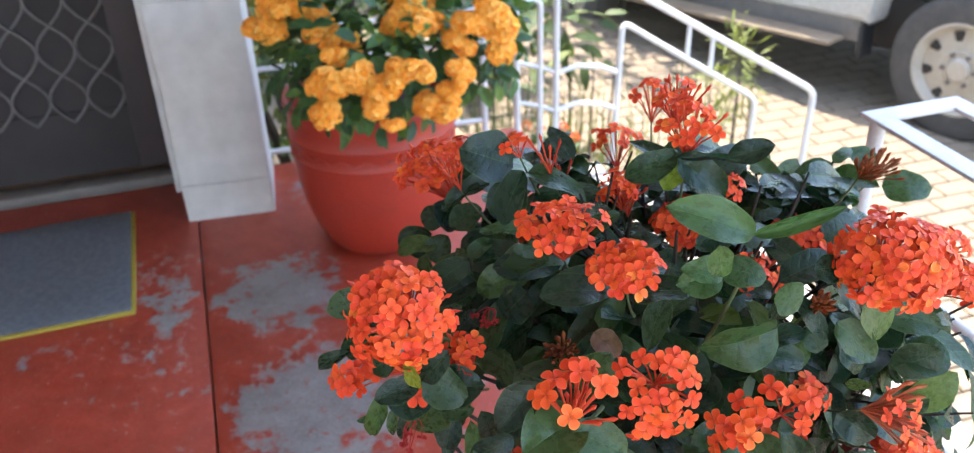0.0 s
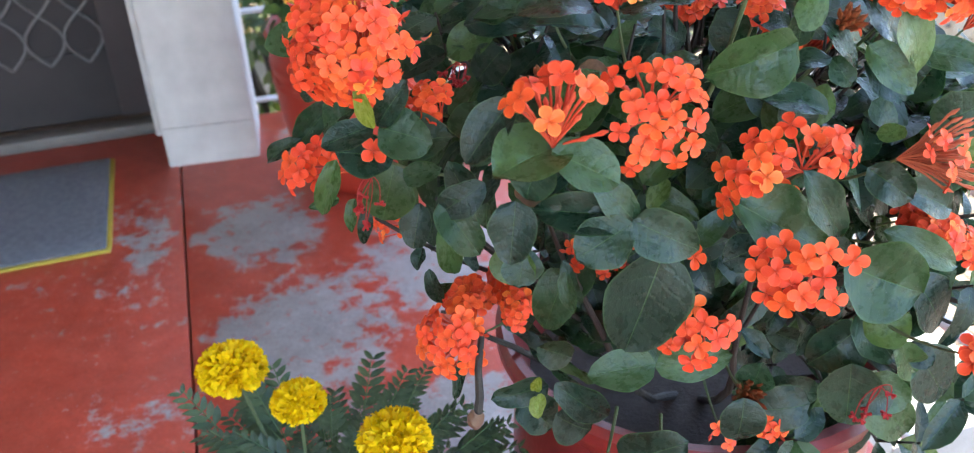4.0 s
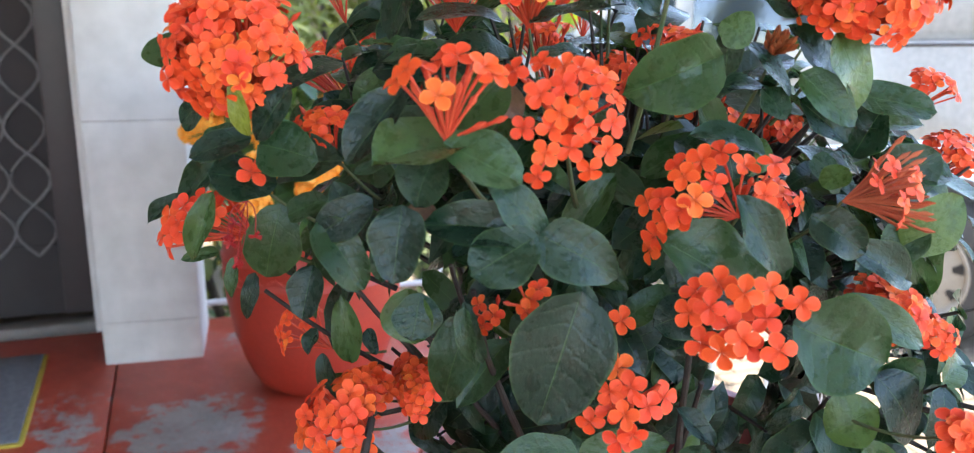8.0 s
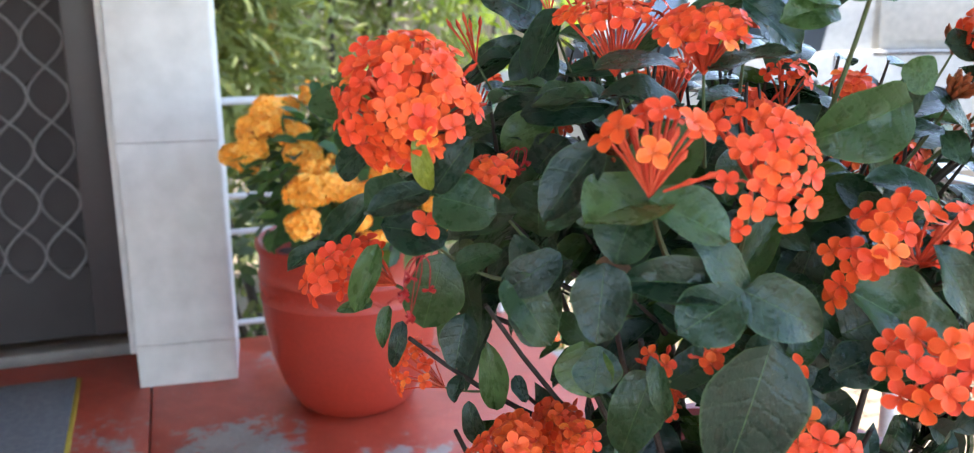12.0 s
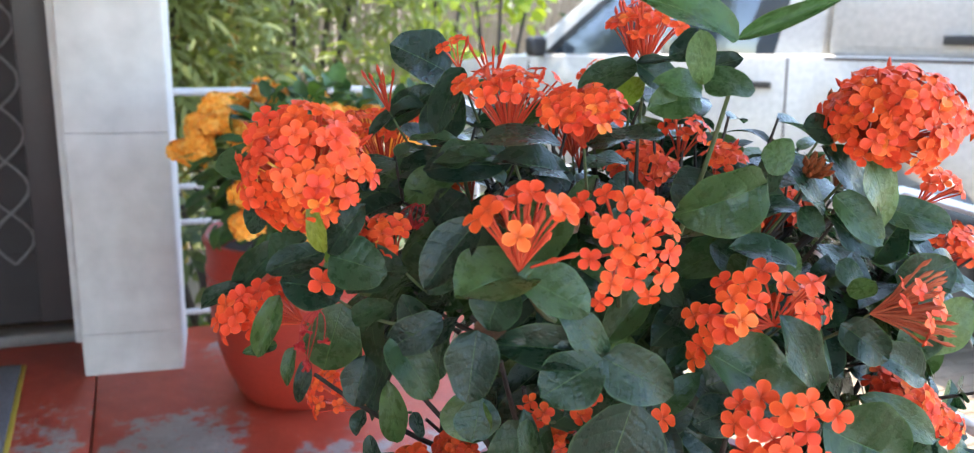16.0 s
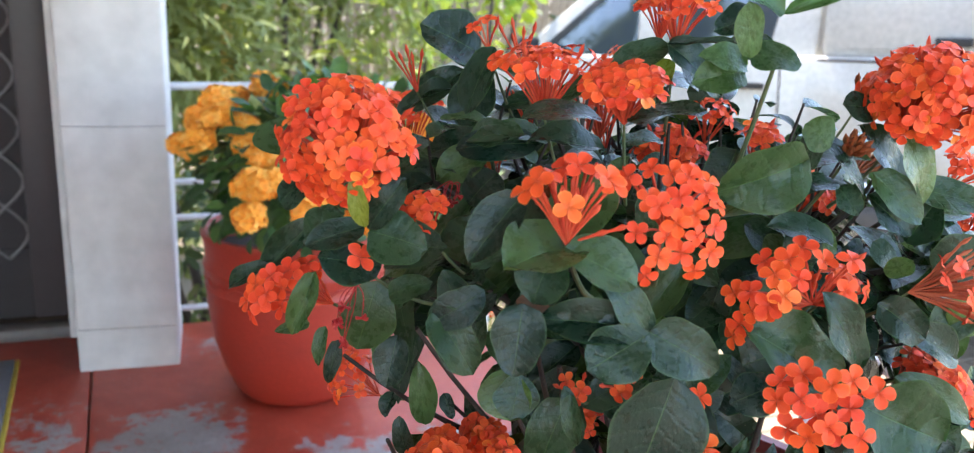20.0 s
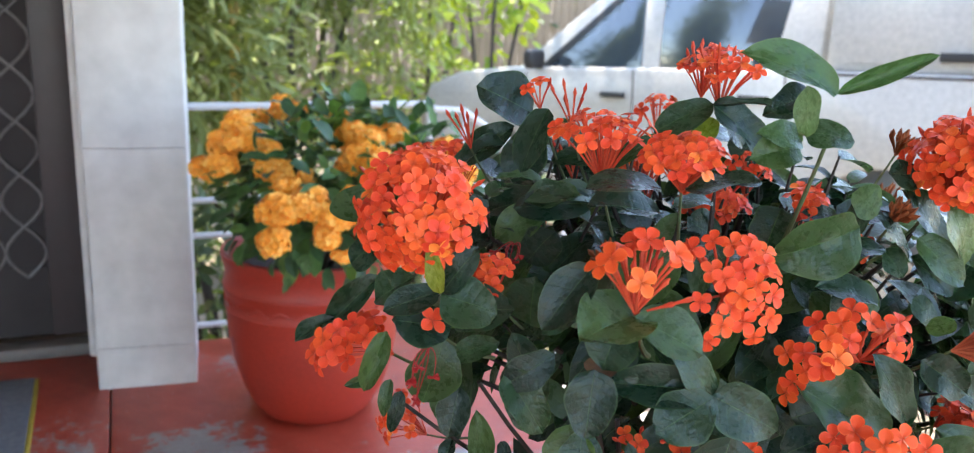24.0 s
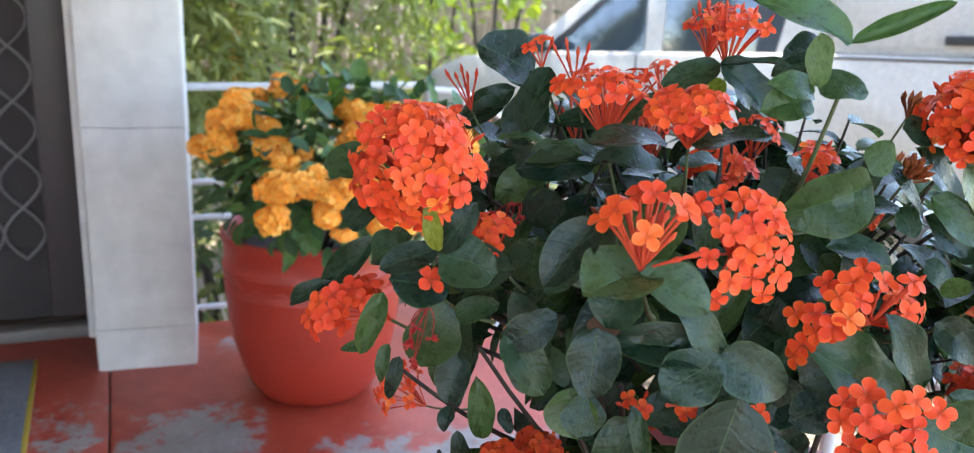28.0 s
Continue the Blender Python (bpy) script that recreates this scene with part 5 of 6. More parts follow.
def cluster(bm, c, rad, seed, petal, n=26):
    """A rounded head of small four-petalled flowers."""
    r = random.Random(seed)
    for k in range(n):
        z = 1 - 1.55 * (k + 0.5) / n
        a = k * 2.39996
        s = math.sqrt(max(0, 1 - z * z))
        d = Vector((s * math.cos(a), s * math.sin(a), z))
        p = Vector(c) + d * rad * r.uniform(0.85, 1.08)
        m = Matrix.Translation(p) @ d.to_track_quat("Z", "Y").to_matrix().to_4x4() @ pose(0, 0, 0, r.uniform(-15, 15), r.uniform(-15, 15), r.uniform(0, 90))
        petal4(bm, m, petal * r.uniform(0.85, 1.15), 0.3, seed * 50 + k)


OB = Vector((-0.365, 2.59, 0.42))
orange_bush = thing("orange_ixora", "bushy dwarf shrub with pale orange flower heads in the red pot", "plant", Matrix.Translation(OB))
bm = bmesh.new()
cloud_leaves(bm, (0.05, -0.15, 0.26), (0.27, 0.33, 0.24), 760, 3, 0.062, 0.55, -0.75)
cloud_leaves(bm, (0.28, -0.10, 0.28), (0.22, 0.26, 0.20), 240, 4, 0.062, 0.55, -0.8)
tagged(part("foliage", bm, M_lantana_leaf, orange_bush), kind="stuff")
for k in range(7):
    a = k * 0.9
    e = Vector((0.24 * math.cos(a), 0.24 * math.sin(a) - 0.12, 0.26 + 0.05 * math.sin(k * 3)))
    part("limb", ring_tube(bmesh.new(), [Vector((0.03 * math.cos(a), 0.03 * math.sin(a), -0.02)), e * 0.5, e], [0.008, 0.006, 0.003], 6), M_stem, orange_bush)


def bloom(x, y, z, r):
    bm = bmesh.new()
    seed = int(abs(x * 7919 + z * 104729)) % 9973
    r *= 0.86
    sub_heads = random.Random(seed)
    for k in range(5):
        o = Vector((sub_heads.uniform(-1, 1), sub_heads.uniform(-1, 1), sub_heads.uniform(-0.8, 0.8))) * r * 0.62
        q = r * sub_heads.uniform(0.55, 0.75)
        cluster(bm, o, q, seed + k, r * 0.80, 22)
        bmesh.ops.create_icosphere(bm, subdivisions=1, radius=q * 0.75, matrix=Matrix.Translation(o))
    ob = part("flower_head", bm, M_orange, orange_bush)
    ob.matrix_local = Matrix.Translation(Vector((x, y, z)) - OB) @ pose(0, 0, 0, seed % 50 - 25, seed % 37 - 18, seed % 90) @ Matrix.Diagonal((1.1, 0.95, 0.9, 1))
    return ob


bloom(-0.535, 2.280, 0.780, 0.047)
bloom(-0.488, 2.280, 0.835, 0.046)
bloom(-0.407, 2.280, 0.770, 0.047)
bloom(-0.356, 2.140, 0.755, 0.030)
bloom(-0.360, 2.050, 0.713, 0.048)
bloom(-0.293, 2.050, 0.727, 0.043)
bloom(-0.368, 2.050, 0.647, 0.044)
bloom(-0.236, 2.050, 0.714, 0.049)
bloom(-0.183, 2.050, 0.744, 0.043)
bloom(-0.126, 2.050, 0.747, 0.036)
bloom(-0.249, 2.050, 0.656, 0.037)
bloom(-0.119, 2.140, 0.607, 0.050)
bloom(-0.085, 2.140, 0.664, 0.033)
bloom(-0.215, 2.050, 0.619, 0.025)
bloom(-0.194, 2.280, 0.822, 0.046)
bloom(-0.151, 2.280, 0.782, 0.047)
bloom(-0.073, 2.250, 0.742, 0.039)
bloom(-0.033, 2.250, 0.789, 0.043)
bloom(-0.061, 2.140, 0.707, 0.034)
bloom(0.021, 2.250, 0.781, 0.054)
bloom(0.035, 2.250, 0.708, 0.044)
bloom(0.029, 2.250, 0.832, 0.045)
bloom(-0.602, 2.400, 0.729, 0.045)
bloom(-0.544, 2.360, 0.802, 0.047)
bloom(-0.542, 2.400, 0.859, 0.047)
bloom(-0.515, 2.580, 0.834, 0.042)
bloom(-0.429, 2.600, 0.863, 0.053)
bloom(-0.425, 2.300, 0.807, 0.043)
bloom(-0.403, 2.250, 0.748, 0.038)
bloom(-0.238, 2.500, 0.803, 0.050)
bloom(-0.180, 2.500, 0.762, 0.050)
bloom(-0.150, 2.550, 0.814, 0.042)
bloom(-0.299, 2.360, 0.581, 0.040)
bloom(-0.261, 2.420, 0.820, 0.044)
bloom(-0.200, 2.350, 0.838, 0.046)
bloom(-0.133, 2.400, 0.838, 0.040)
bloom(-0.226, 2.300, 0.775, 0.036)
bloom(-0.300, 2.500, 0.855, 0.042)
bloom(-0.333, 2.250, 0.745, 0.036)


# ---- marigolds ----
mpot = pot("marigold_pot", "small red clay pot with marigolds beside the ixora", (-0.145, 0.80, 0.0),
           [(0.08, 0), (0.085, 0.003), (0.105, 0.2), (0.12, 0.36), (0.13, 0.38), (0.132, 0.41), (0.126, 0.415), (0.118, 0.40), (0.112, 0.36)], M_pot2, 0.37, 0.113)
marigold = thing("marigold_plant", "yellow pompom marigolds with ferny leaves in a small pot", "plant", pose(-0.145, 0.80, 0.366))
MO = Vector((-0.145, 0.80, 0.366))


def feather(bm, base, way, length):
    x = Vector(way).normalized()
    side = x.cross(Vector((0, 0, 1))).normalized()
    n = side.cross(x)
    for k in range(6):
        p = Vector(base) + x * length * (0.25 + 0.14 * k) + n * (-0.10 * length * (k / 5) ** 2)
        ln = length * 0.36 * (1 - 0.08 * k)
        for s in (-1, 1):
            blade(bm, axes(p, side * s + x * 0.75, n), ln, ln * 0.36, 0.15, 0.2, 4)
    ring_tube(bm, [Vector(base), Vector(base) + x * length], [0.0012, 0.0006], 4, False)


bm = bmesh.new()
mr = random.Random(9)
for k in range(260):
    a = mr.uniform(0, 6.28)
    rr = 0.17 * math.sqrt(mr.random())
    base = Vector((rr * 0.95 * math.cos(a) + 0.03, rr * 0.7 * math.sin(a), mr.uniform(0.03, 0.165)))
    feather(bm, base, (math.cos(a), math.sin(a), mr.uniform(0.1, 0.9)), mr.uniform(0.055, 0.085))
tagged(part("ferny_leaves", bm, M_feather, marigold), kind="stuff")


def pompom(x, y, z, r):
    o = Vector((x, y, z)) - MO
    part("stalk", ring_tube(bmesh.new(), [Vector((0, 0, -0.01)), Vector((o.x * 0.5, o.y * 0.5, o.z * 0.6)), o], 0.0022, 6), M_green_stem, marigold)
    bm = bmesh.new()
    uvl = bm.loops.layers.uv.verify()
    n = 620
    q = random.Random(int(r * 1e5))
    for k in range(n):
        z1 = 1 - 1.5 * (k + 0.5) / n
        a = k * 2.39996
        s = math.sqrt(max(0, 1 - z1 * z1))
        d = Vector((s * math.cos(a), s * math.sin(a), z1 * 0.66))
        twist = Vector((q.uniform(-1, 1), q.uniform(-1, 1), q.uniform(-1, 1)))
        f = axes(d * r * q.uniform(0.84, 0.92), d * 0.45 + twist * 0.8, d + twist * 0.25)
        w, ln = r * q.uniform(0.16, 0.23), r * q.uniform(0.16, 0.22)
        pts = []
        for t in (0.0, 0.5, 0.85, 1.0):
            for sx in (-1, 0, 1):
                ww = w * (0.35, 0.9, 1.0, 0.75)[(0.0, 0.5, 0.85, 1.0).index(t)] * 0.5
                pts.append((bm.verts.new(f @ Vector((t * ln, sx * ww, 0.22 * r * t * t + 0.05 * r * math.sin(7 * t + sx * 3 + k)))), t))
        for i in range(3):
            for j in range(2):
                quad = (pts[3 * i + j], pts[3 * i + 3 + j], pts[3 * i + 4 + j], pts[3 * i + 1 + j])
                fc = bm.faces.new([p for p, _ in quad])
                fc.smooth = True
                for lp, (_, t) in zip(fc.loops, quad):
                    lp[uvl].uv = (0.3 + 0.6 * t, 0)
    bmesh.ops.create_icosphere(bm, subdivisions=2, radius=r * 0.93, matrix=Matrix.Diagonal((1, 1, 0.66, 1)))
    hd = part("flower_head", bm, M_yellow, marigold)
    hd.location = o
    return hd


pompom(-0.232, 0.876, 0.612, 0.0345)
pompom(-0.144, 0.819, 0.611, 0.0262)
pompom(-0.033, 0.760, 0.610, 0.0335)


# ---- the parked four wheel drive ----
CAR_TURN = 130.0
CAR = Matrix.Translation((2.41, 4.65, -0.275)) @ pose(0, 0, 0, 0, 3.0, CAR_TURN)
car = thing("parked_car", "white four wheel drive ute with canopy parked on the drive", "car", CAR)


def slab(bm, outline, y0, y1, bevel=0.02):
    """A plate of that side outline (x forward, z up) between two planes."""
    lo = [bm.verts.new((x, y0, z)) for x, z in outline]
    hi = [bm.verts.new((x, y1, z)) for x, z in outline]
    n = len(outline)
    fs = [bm.faces.new(lo), bm.faces.new(hi[::-1])]
    for k in range(n):
        fs.append(bm.faces.new((lo[k], hi[k], hi[(k + 1) % n], lo[(k + 1) % n])))
    bmesh.ops.recalc_face_normals(bm, faces=fs)
    if bevel:
        bmesh.ops.bevel(bm, geom=[e for e in bm.edges if e.is_valid], offset=bevel, segments=2, profile=0.5, affect="EDGES")
    return bm


def arch(cx, r, n=10, lift=0.0):
    return [(cx - r * math.cos(math.pi * k / n), r * math.sin(math.pi * k / n) + lift) for k in range(n + 1)]


LOW = 0.15
side_line = [(-1.15, 0.22), (-0.60, 0.16)] + arch(0.0, 0.53, 12, 0.13) + [(0.56, LOW), (2.42, LOW)] + arch(2.98, 0.53, 12, 0.13) + [(3.55, 0.18), (3.86, 0.24), (3.88, 0.74), (3.78, 0.94), (3.40, 1.06), (2.85, 1.11), (2.5, 1.12), (0.5, 1.16), (-1.18, 1.16)]
bm = slab(bmesh.new(), side_line, -1.62, 0.10, 0.03)
part("body", bm, M_car, car)


def lean_in(bm):
    """The cabin narrows from the waist to the roof."""
    for v in bm.verts:
        v.co.y -= 0.26 * max(0.0, v.co.z - 1.1) * (1 if v.co.y > -0.8 else -1)
    return bm


cab = [(2.88, 1.09), (2.02, 1.70), (1.70, 1.80), (0.62, 1.84), (0.50, 1.70), (0.46, 1.10)]
bm = slab(bmesh.new(), cab, -1.52, 0.03, 0.05)
part("cabin", lean_in(bm), M_car, car)
bm = slab(bmesh.new(), [(0.43, 1.15), (0.40, 1.86), (-1.10, 1.86), (-1.20, 1.15)], -1.58, 0.06, 0.05)
part("canopy", bm, M_car, car, "white canopy over the tray")
for nm, o in (("front_window", [(2.50, 1.115), (1.90, 1.60), (1.76, 1.64), (1.69, 1.125)]), ("rear_window", [(1.55, 1.13), (1.61, 1.66), (0.70, 1.68), (0.76, 1.15)])):
    bm = slab(bmesh.new(), o, 0.022, 0.038, 0.004)
    part(nm, lean_in(bm), M_glass, car, "dark tinted side glass")
bm = slab(bmesh.new(), [(2.62, 1.10), (2.48, 1.10), (1.84, 1.63), (1.88, 1.68)], 0.02, 0.036, 0.004)
part("pillar_trim", lean_in(bm), M_black, car)
bm = slab(bmesh.new(), [(0.30, 1.20), (0.28, 1.78), (-1.0, 1.78), (-1.06, 1.20)], 0.055, 0.068, 0.006)
part("canopy_panel", bm, M_car, car)
for nm, b in (("door_seam", (1.69, 0.094, 0.16, 0.012, 0.010, 0.96)), ("door_seam", (0.62, 0.094, 0.30, 0.012, 0.010, 0.84)), ("door_seam", (2.66, 0.094, 0.16, 0.012, 0.010, 0.92)),
              ("canopy_seam", (-1.15, 0.090, 1.135, 1.56, 0.014, 0.014)), ("door_handle", (1.76, 0.098, 0.94, 0.19, 0.03, 0.035)), ("door_handle", (0.72, 0.098, 0.97, 0.19, 0.03, 0.035)),
              ("canopy_handle", (-0.36, 0.066, 1.22, 0.17, 0.03, 0.045)), ("mud_flap", (0.56, -0.04, -0.06, 0.03, 0.12, 0.18)), ("sill_panel", (0.58, -0.02, 0.03, 1.82, 0.10, 0.14))):
    bm = bmesh.new()
    box(bm, *b, 0.004)
    part(nm, bm, M_black if nm in ("door_handle", "canopy_handle", "mud_flap") else (M_alu if nm == "sill_panel" else M_door), car)
bm = bmesh.new()
box(bm, 0.66, 0.08, 0.03, 1.76, 0.17, 0.028, 0.01)
part("side_step", bm, M_timber, car, "dull tan running board")
mir = bmesh.new()
bmesh.ops.create_uvsphere(mir, u_segments=16, v_segments=10, radius=1)
for v in mir.verts:
    v.co = Vector((2.54 + math.copysign(abs(v.co.x) ** 0.5, v.co.x) * 0.045, 0.15 + math.copysign(abs(v.co.y) ** 0.5, v.co.y) * 0.08, 1.175 + math.copysign(abs(v.co.z) ** 0.5, v.co.z) * 0.07))
part("wing_mirror", mir, M_black, car)
bm = slab(bmesh.new(), [(3.84, 0.20), (3.98, 0.24), (3.98, 0.46), (3.86, 0.48)], -1.6, 0.08, 0.02)
part("bumper", bm, M_black, car)
bm = slab(bmesh.new(), [(3.70, 0.62), (3.90, 0.60), (3.89, 0.76), (3.76, 0.82)], 0.02, 0.104, 0.01)
part("headlight", bm, M_rim, car, "clear headlight")
under = bmesh.new()
box(under, -1.0, -1.5, -0.04, 4.6, 1.4, 0.30, 0.02)
part("chassis", under, M_black, car)


def wheel(x, y):
    w = part("wheel", lathe(bmesh.new(), [(0.235, -0.12), (0.33, -0.125), (0.365, -0.115), (0.383, -0.09), (0.388, 0), (0.383, 0.09), (0.365, 0.115), (0.33, 0.125), (0.248, 0.122), (0.236, 0.10), (0.235, -0.12)], 56), M_tyre, car)
    w.matrix_local = pose(x, y, 0, -90, 0, 0)
    bm = lathe(bmesh.new(), [(0.246, 0.10), (0.247, 0.122), (0.236, 0.124), (0.228, 0.10), (0.205, 0.075), (0.15, 0.085), (0.10, 0.092), (0.095, 0.10), (0.0, 0.10)], 56)
    part("rim", bm, M_rim, w)
    # black plates on the closed rim, for the shade inside its openings
    for k in range(8):
        a = k * math.pi / 4 + 0.2
        bm = bmesh.new()
        vs = [bm.verts.new(p) for p in ((-0.026, -0.014, 0.0), (0.016, -0.027, 0.0), (0.022, -0.020, 0.0), (0.024, 0.0, 0.0), (0.022, 0.020, 0.0), (0.016, 0.027, 0.0), (-0.026, 0.014, 0.0), (-0.030, 0.0, 0.0))]
        bmesh.ops.recalc_face_normals(bm, faces=[bm.faces.new(vs)])
        r = bmesh.ops.extrude_face_region(bm, geom=bm.faces[:])
        for v in r["geom"]:
            if isinstance(v, bmesh.types.BMVert):
                v.co.z += 0.016
        h = part("slot_dark_plate", bm, M_black, w)
        h.matrix_local = pose(0, 0, 0, 0, 0, math.degrees(a)) @ pose(0.176, 0, 0.074)
    part("hub_cap", lathe(bmesh.new(), [(0.062, 0.098), (0.062, 0.112), (0.052, 0.124), (0.0, 0.126)], 32), M_rim, w)
    for k in range(6):
        a = k * math.pi / 3
        nut = lathe(bmesh.new(), [(0.012, 0.098), (0.012, 0.118), (0.0, 0.12)], 6)
        n = part("wheel_nut", nut, M_alu, w)
        n.location = (0.085 * math.cos(a), 0.085 * math.sin(a), 0)


for x in (0.0, 2.98):
    for y in (-0.02, -1.50):
        wheel(x, y)


# ---- garden ----
def shrub(name, label, u, v, rad, n, size, mat, seed, shape=0.4, stems=5, base=-0.66, low=-0.9, stout=1.0):
    c = hw(u, v, 0)
    ob = thing(name, label, "tree" if name.endswith("tree") else "shrub", pose(c.x, c.y, base))
    bm = bmesh.new()
    r = random.Random(seed)
    top = rad[2] * 2
    for k in range(5 + n // 260):
        o = Vector((r.uniform(-0.7, 0.7) * rad[0], r.uniform(-0.7, 0.7) * rad[1], top * r.uniform(0.18, 0.86)))
        f = r.uniform(0.38, 0.62)
        cloud_leaves(bm, o, (rad[0] * f, rad[1] * f, rad[2] * f), n // (5 + n // 260), seed * 31 + k, size, shape, low, 0.1)
    tagged(part("crown", bm, mat, ob), kind="stuff")
    for k in range(stems):
        a = k * 2.4
        e = Vector((rad[0] * 0.6 * math.cos(a), rad[1] * 0.6 * math.sin(a), top * r.uniform(0.6, 0.95)))
        b = Vector((0.10 * math.cos(a), 0.10 * math.sin(a), -0.02))
        part("trunk", ring_tube(bmesh.new(), [b, b + (e - b) * 0.4 + Vector((0, 0, 0.1)), e], [0.035 * stout, 0.025 * stout, 0.01 * stout], 7), M_stem, ob)
    return ob


shrub("bamboo_clump", "dense olive green bamboo behind the railing", 0.1, 3.2, (1.15, 0.7, 1.9), 14000, 0.155, M_bamboo, 1, 0.2, 4)
shrub("bamboo_clump", "dense olive green bamboo behind the railing", 1.5, 5.3, (1.4, 0.8, 2.0), 10500, 0.165, M_bamboo, 2, 0.2, 4)
for u, v, lean in ((0.74, 3.0, 0.03), (0.80, 3.1, -0.06), (0.42, 3.3, 0.10)):
    cane = bmesh.new()
    c = hw(u, v, -0.66)
    pts = [c + Vector((lean * s * s, 0.03 * s, 3.2 * s)) for s in (k / 16 for k in range(17))]
    ring_tube(cane, pts, [0.022 + (0.004 if k % 2 else 0) - 0.0008 * k for k in range(17)], 8)
    ob = thing("bamboo_cane", "single yellow bamboo cane among the olive leaves", "bamboo", Matrix.Translation(c), "bamboo canes")
    stem = part("cane", cane, M_culm, ob)
    stem.matrix_local = Matrix.Translation(-c)
shrub("garden_shrub", "leafy dark green shrub below the porch", 0.55, 1.35, (0.7, 0.5, 0.55), 900, 0.09, M_garden, 3, 0.42, 6)
shrub("garden_shrub", "leafy dark green shrub below the porch", 1.7, 2.3, (0.5, 0.5, 0.42), 500, 0.10, M_garden, 4, 0.42, 6)
shrub("garden_tree", "tree with bright yellow green leaves by the fence", 3.25, 6.9, (0.55, 0.5, 1.5), 520, 0.17, M_lime, 5, 0.55, 3)
shrub("garden_tree", "tree with bright yellow green leaves by the fence", 4.5, 8.2, (0.9, 0.7, 2.0), 700, 0.17, M_lime, 6, 0.55, 3)
shrub("garden_tree", "large dark leafy tree behind the fence", 0.0, 8.5, (2.4, 1.4, 2.4), 2200, 0.2, M_garden, 7, 0.4, 4)
shrub("garden_tree", "large dark leafy tree behind the fence", 6.5, 11.5, (2.6, 1.6, 2.6), 2000, 0.22, M_garden, 8, 0.4, 4)
shrub("garden_tree", "large dark leafy tree behind the fence", -3.5, 6.0, (2.2, 1.6, 2.6), 1800, 0.2, M_garden, 9, 0.4, 4)

shade = shrub("shade_tree", "open crowned tree that dapples the drive", 3.6, 3.5, (1.5, 1.4, 1.0), 620, 0.16, M_garden, 12, 0.45, 0, 2.9)
part("trunk", ring_tube(bmesh.new(), [(0.82, 2.6, -3.58), (0.75, 2.4, -1.6), (0.3, 0.6, 0.1), (0.1, 0.1, 1.2)], [0.17, 0.14, 0.10, 0.04], 10), M_stem, shade)
for k in range(6):
    a = k * 1.05
    part("limb", ring_tube(bmesh.new(), [(0.3, 0.6, 0.1), (0.3 + 0.6 * math.cos(a), 0.2 + 0.6 * math.sin(a), 0.7), (0.1 + 1.3 * math.cos(a), 1.3 * math.sin(a), 1.3)], [0.07, 0.05, 0.02], 8), M_stem, shade)

fence = thing("fence", "weathered brown timber paling fence behind the garden", "fence", HOUSE @ pose(-4.0, 10.0, -0.66), "", "structure")
pal = bmesh.new()
box(pal, 0, 0, 0, 0.12, 0.02, 1.9, 0.004)
pal = finish(pal, "paling", M_timber)
for k in range(190):
    ob = part("paling", pal, None, fence)
    ob.matrix_local = pose(k * 0.131, 0.004 * (k % 3), 0.02 * math.sin(k * 5.3), 0, 0, 0)
for z in (0.4, 1.5):
    bm = bmesh.new()
    box(bm, 0, 0.022, z, 15.7, 0.04, 0.08, 0.004)
    part("fence_rail", bm, M_timber, fence)

def grass_tuft(u, v, h, n, seed, mat, z=-0.66, lean=0.35, width=0.008):
    c = hw(u, v, 0)
    ob = thing("grass_tuft", "thin dry green weeds beside the steps", "grass", pose(c.x, c.y, z), "weeds by the steps")
    bm = bmesh.new()
    r = random.Random(seed)
    for k in range(n):
        a = r.uniform(0, 6.28)
        blade(bm, axes((0.05 * math.cos(a), 0.05 * math.sin(a), 0), (lean * math.cos(a), lean * math.sin(a), r.uniform(0.5, 1.2)), (math.cos(a), math.sin(a), 0.2)), h * r.uniform(0.5, 1.1), width, 0.1, r.uniform(0.1, 0.5), 6)
    tagged(part("grass_blade", bm, mat, ob), kind="stuff")
    return ob


for k, (u, v, h) in enumerate(((1.55, 0.6, 0.7), (1.9, 0.75, 0.75), (2.1, 0.55, 0.8), (1.75, 1.1, 0.6), (1.45, 1.2, 0.6), (2.3, 0.8, 0.6), (1.35, 0.75, 0.8), (1.6, 0.45, 0.5))):
    grass_tuft(u, v, h, 24, k + 40, M_bamboo if k % 2 else M_garden)
fern = shrub("garden_shrub", "pale feathery shrub beside the step rail", 2.42, 0.66, (0.17, 0.17, 0.46), 300, 0.07, M_bamboo, 61, 0.16, 4, stout=0.16)
shrub("garden_shrub", "low shrub with long drooping green leaves by the steps", 1.95, 1.22, (0.28, 0.26, 0.46), 55, 0.16, M_garden, 63, 0.34, 3, stout=0.2)
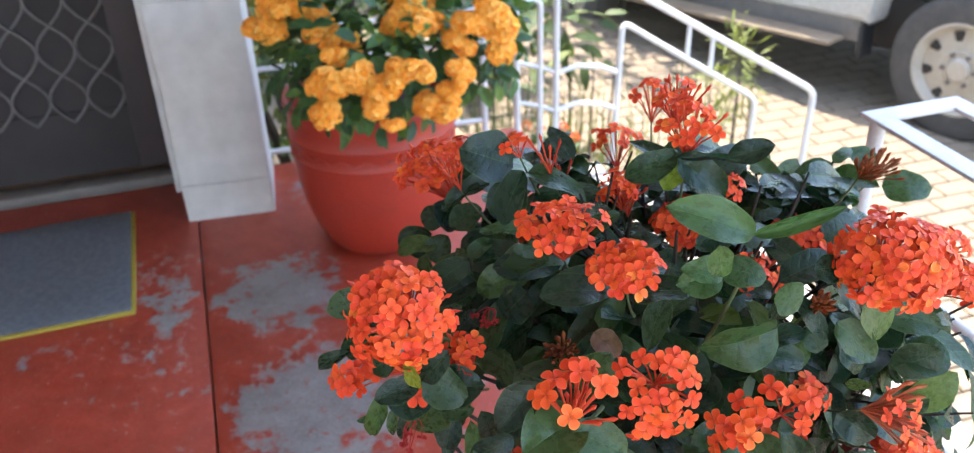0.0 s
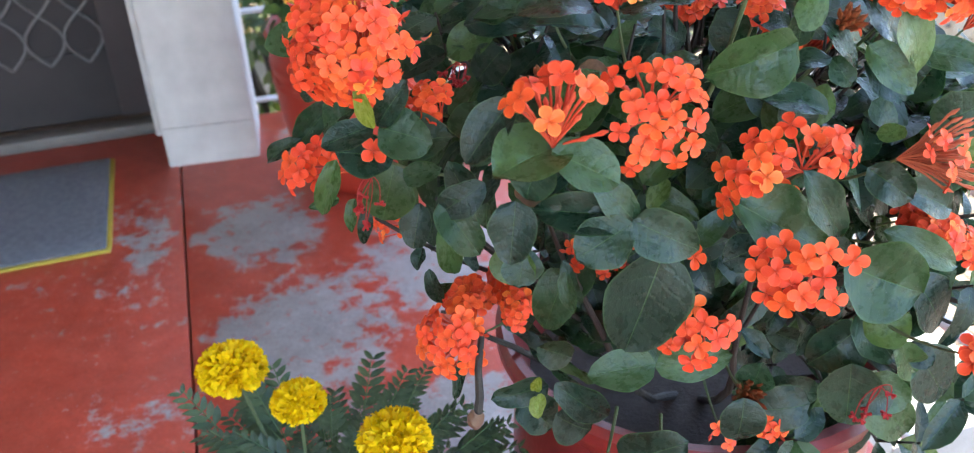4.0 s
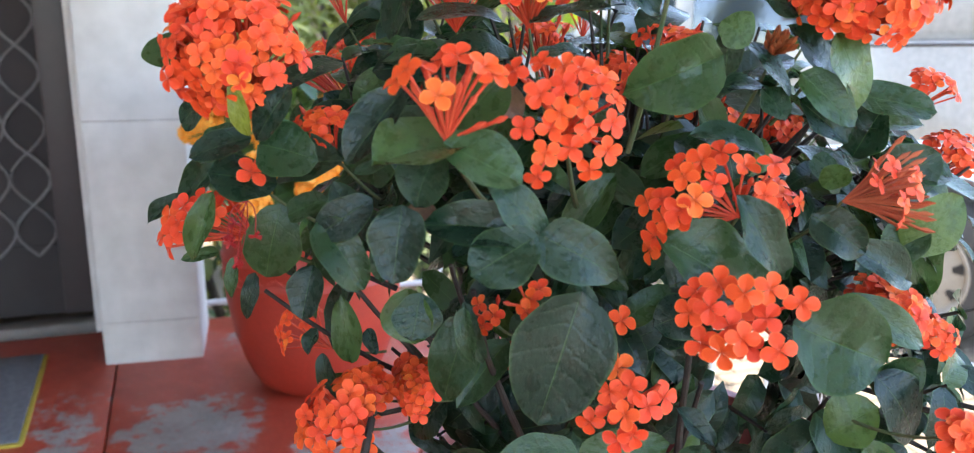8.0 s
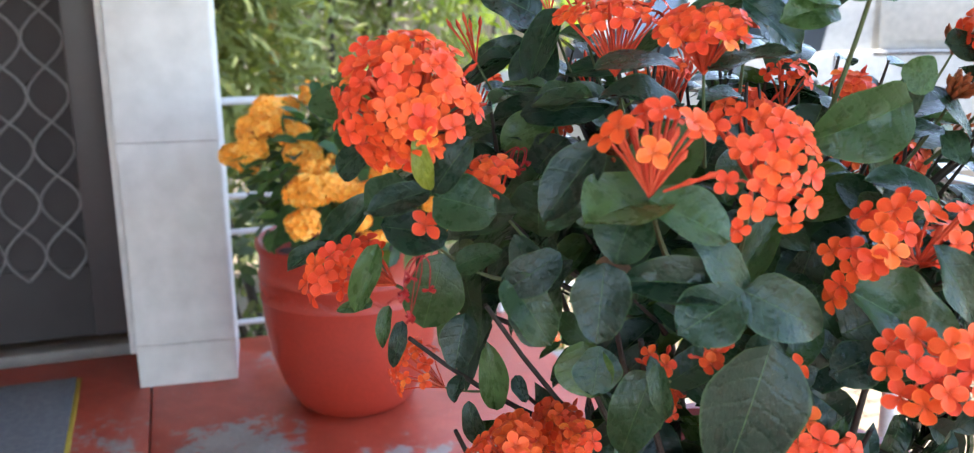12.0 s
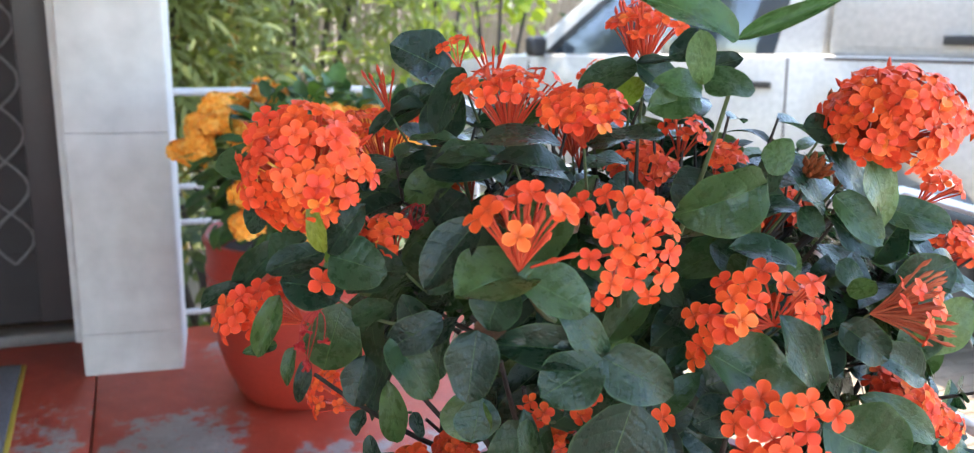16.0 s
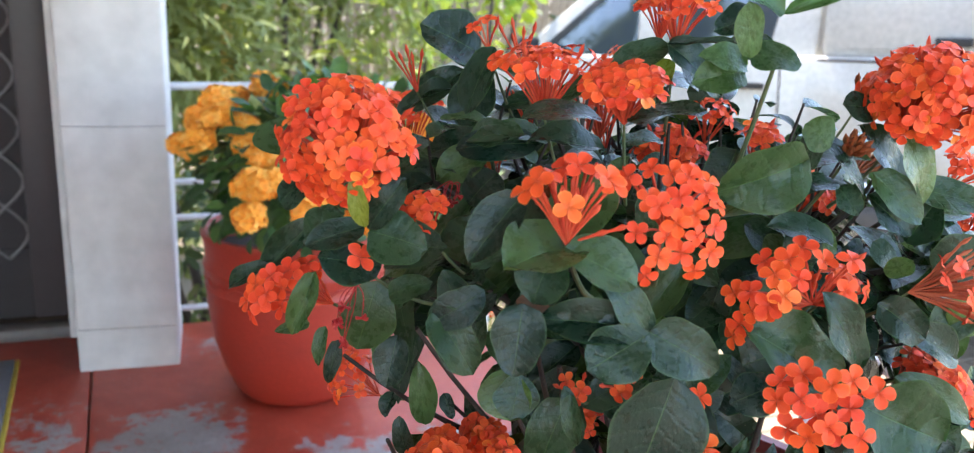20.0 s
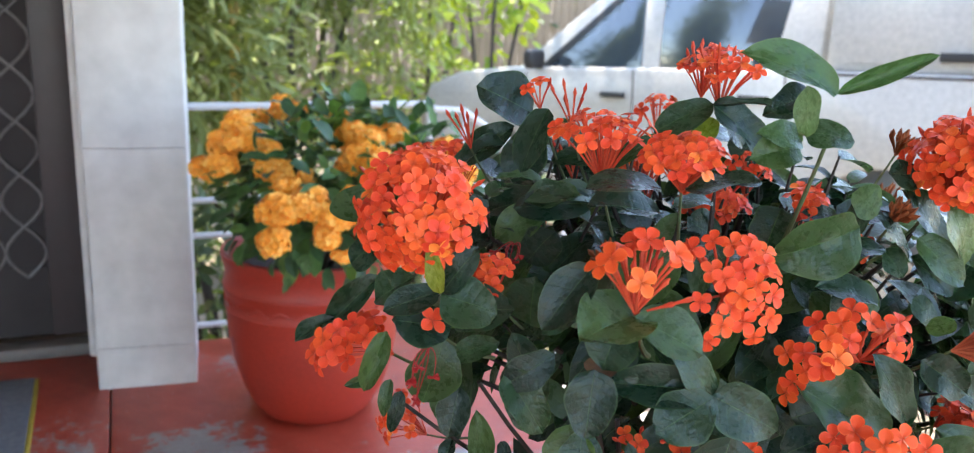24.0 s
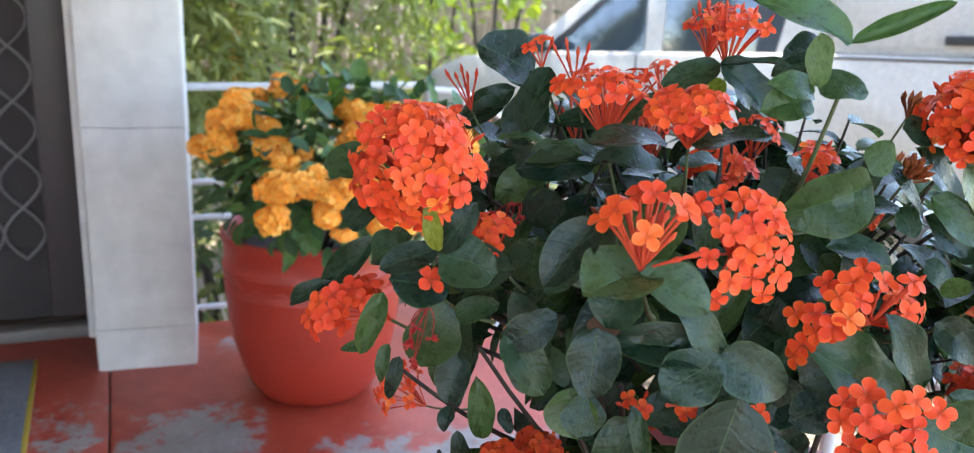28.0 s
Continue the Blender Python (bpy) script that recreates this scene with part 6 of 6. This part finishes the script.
clay = pot("garden_pot", "small weathered clay pot with red flowers on the ground", (*hw(1.50, 0.62, 0)[:2], -0.66), [(0.09, 0), (0.1, 0.01), (0.13, 0.2), (0.14, 0.24), (0.13, 0.25), (0.12, 0.22)], M_pot, 0.2, 0.12)
red_plant = thing("red_flower_plant", "small red flowering plant in a clay pot", "plant", pose(*hw(1.50, 0.62, 0)[:2], -0.46))
bm = bmesh.new()
cloud_leaves(bm, (0, 0, 0.12), (0.16, 0.16, 0.14), 90, 71, 0.05, 0.5, -0.5)
part("foliage", bm, M_lantana_leaf, red_plant)
for k in range(7):
    a = k * 2.4
    bm = bmesh.new()
    cluster(bm, (0.12 * math.cos(a), 0.12 * math.sin(a), 0.24 + 0.03 * math.sin(k)), 0.025, 80 + k, 0.018, 16)
    part("flower_head", bm, M_petals, red_plant)

# pavers of the drive: those nearest the steps one by one, the rest in one piece
drive = tagged(new("drive"), "sunlit pale brick pavers of the drive", "driveway", "", "structure")
drive.matrix_world = HOUSE @ pose(2.2, -0.5, -0.66)
PX, PY = 0.23, 0.115
brick = paver_mesh(PX - 0.008, PY - 0.008)
flat = bmesh.new()
made = 0
for i in range(-3, 36):
    for j in range(-44, 90):
        x = i * PX + (PX / 2 if j % 2 else 0)
        y = j * PY
        z = 0.0015 * noise.noise(Vector((i * 3.1, j * 2.7, 0)))
        if 0 <= i < 9 and -1.0 < y < 2.9 and made < 300:
            ob = part("paver", brick, None, drive)
            ob.matrix_local = pose(x - 0.9, y, z)
            made += 1
        elif x - 0.9 > -0.95:
            vs = []
            for zz, k in ((0.004, 0), (0.014, 0), (0.02, 0.006)):
                vs.append([flat.verts.new((x - 0.9 + a, y + b, z + zz)) for a, b in ((k, k), (PX - 0.008 - k, k), (PX - 0.008 - k, PY - 0.008 - k), (k, PY - 0.008 - k))])
            for a, b in zip(vs, vs[1:]):
                for q in range(4):
                    flat.faces.new((a[q], a[(q + 1) % 4], b[(q + 1) % 4], b[q]))
            flat.faces.new(vs[-1])
tagged(part("far_pavers", flat, M_paver, drive, "", False), kind="stuff")
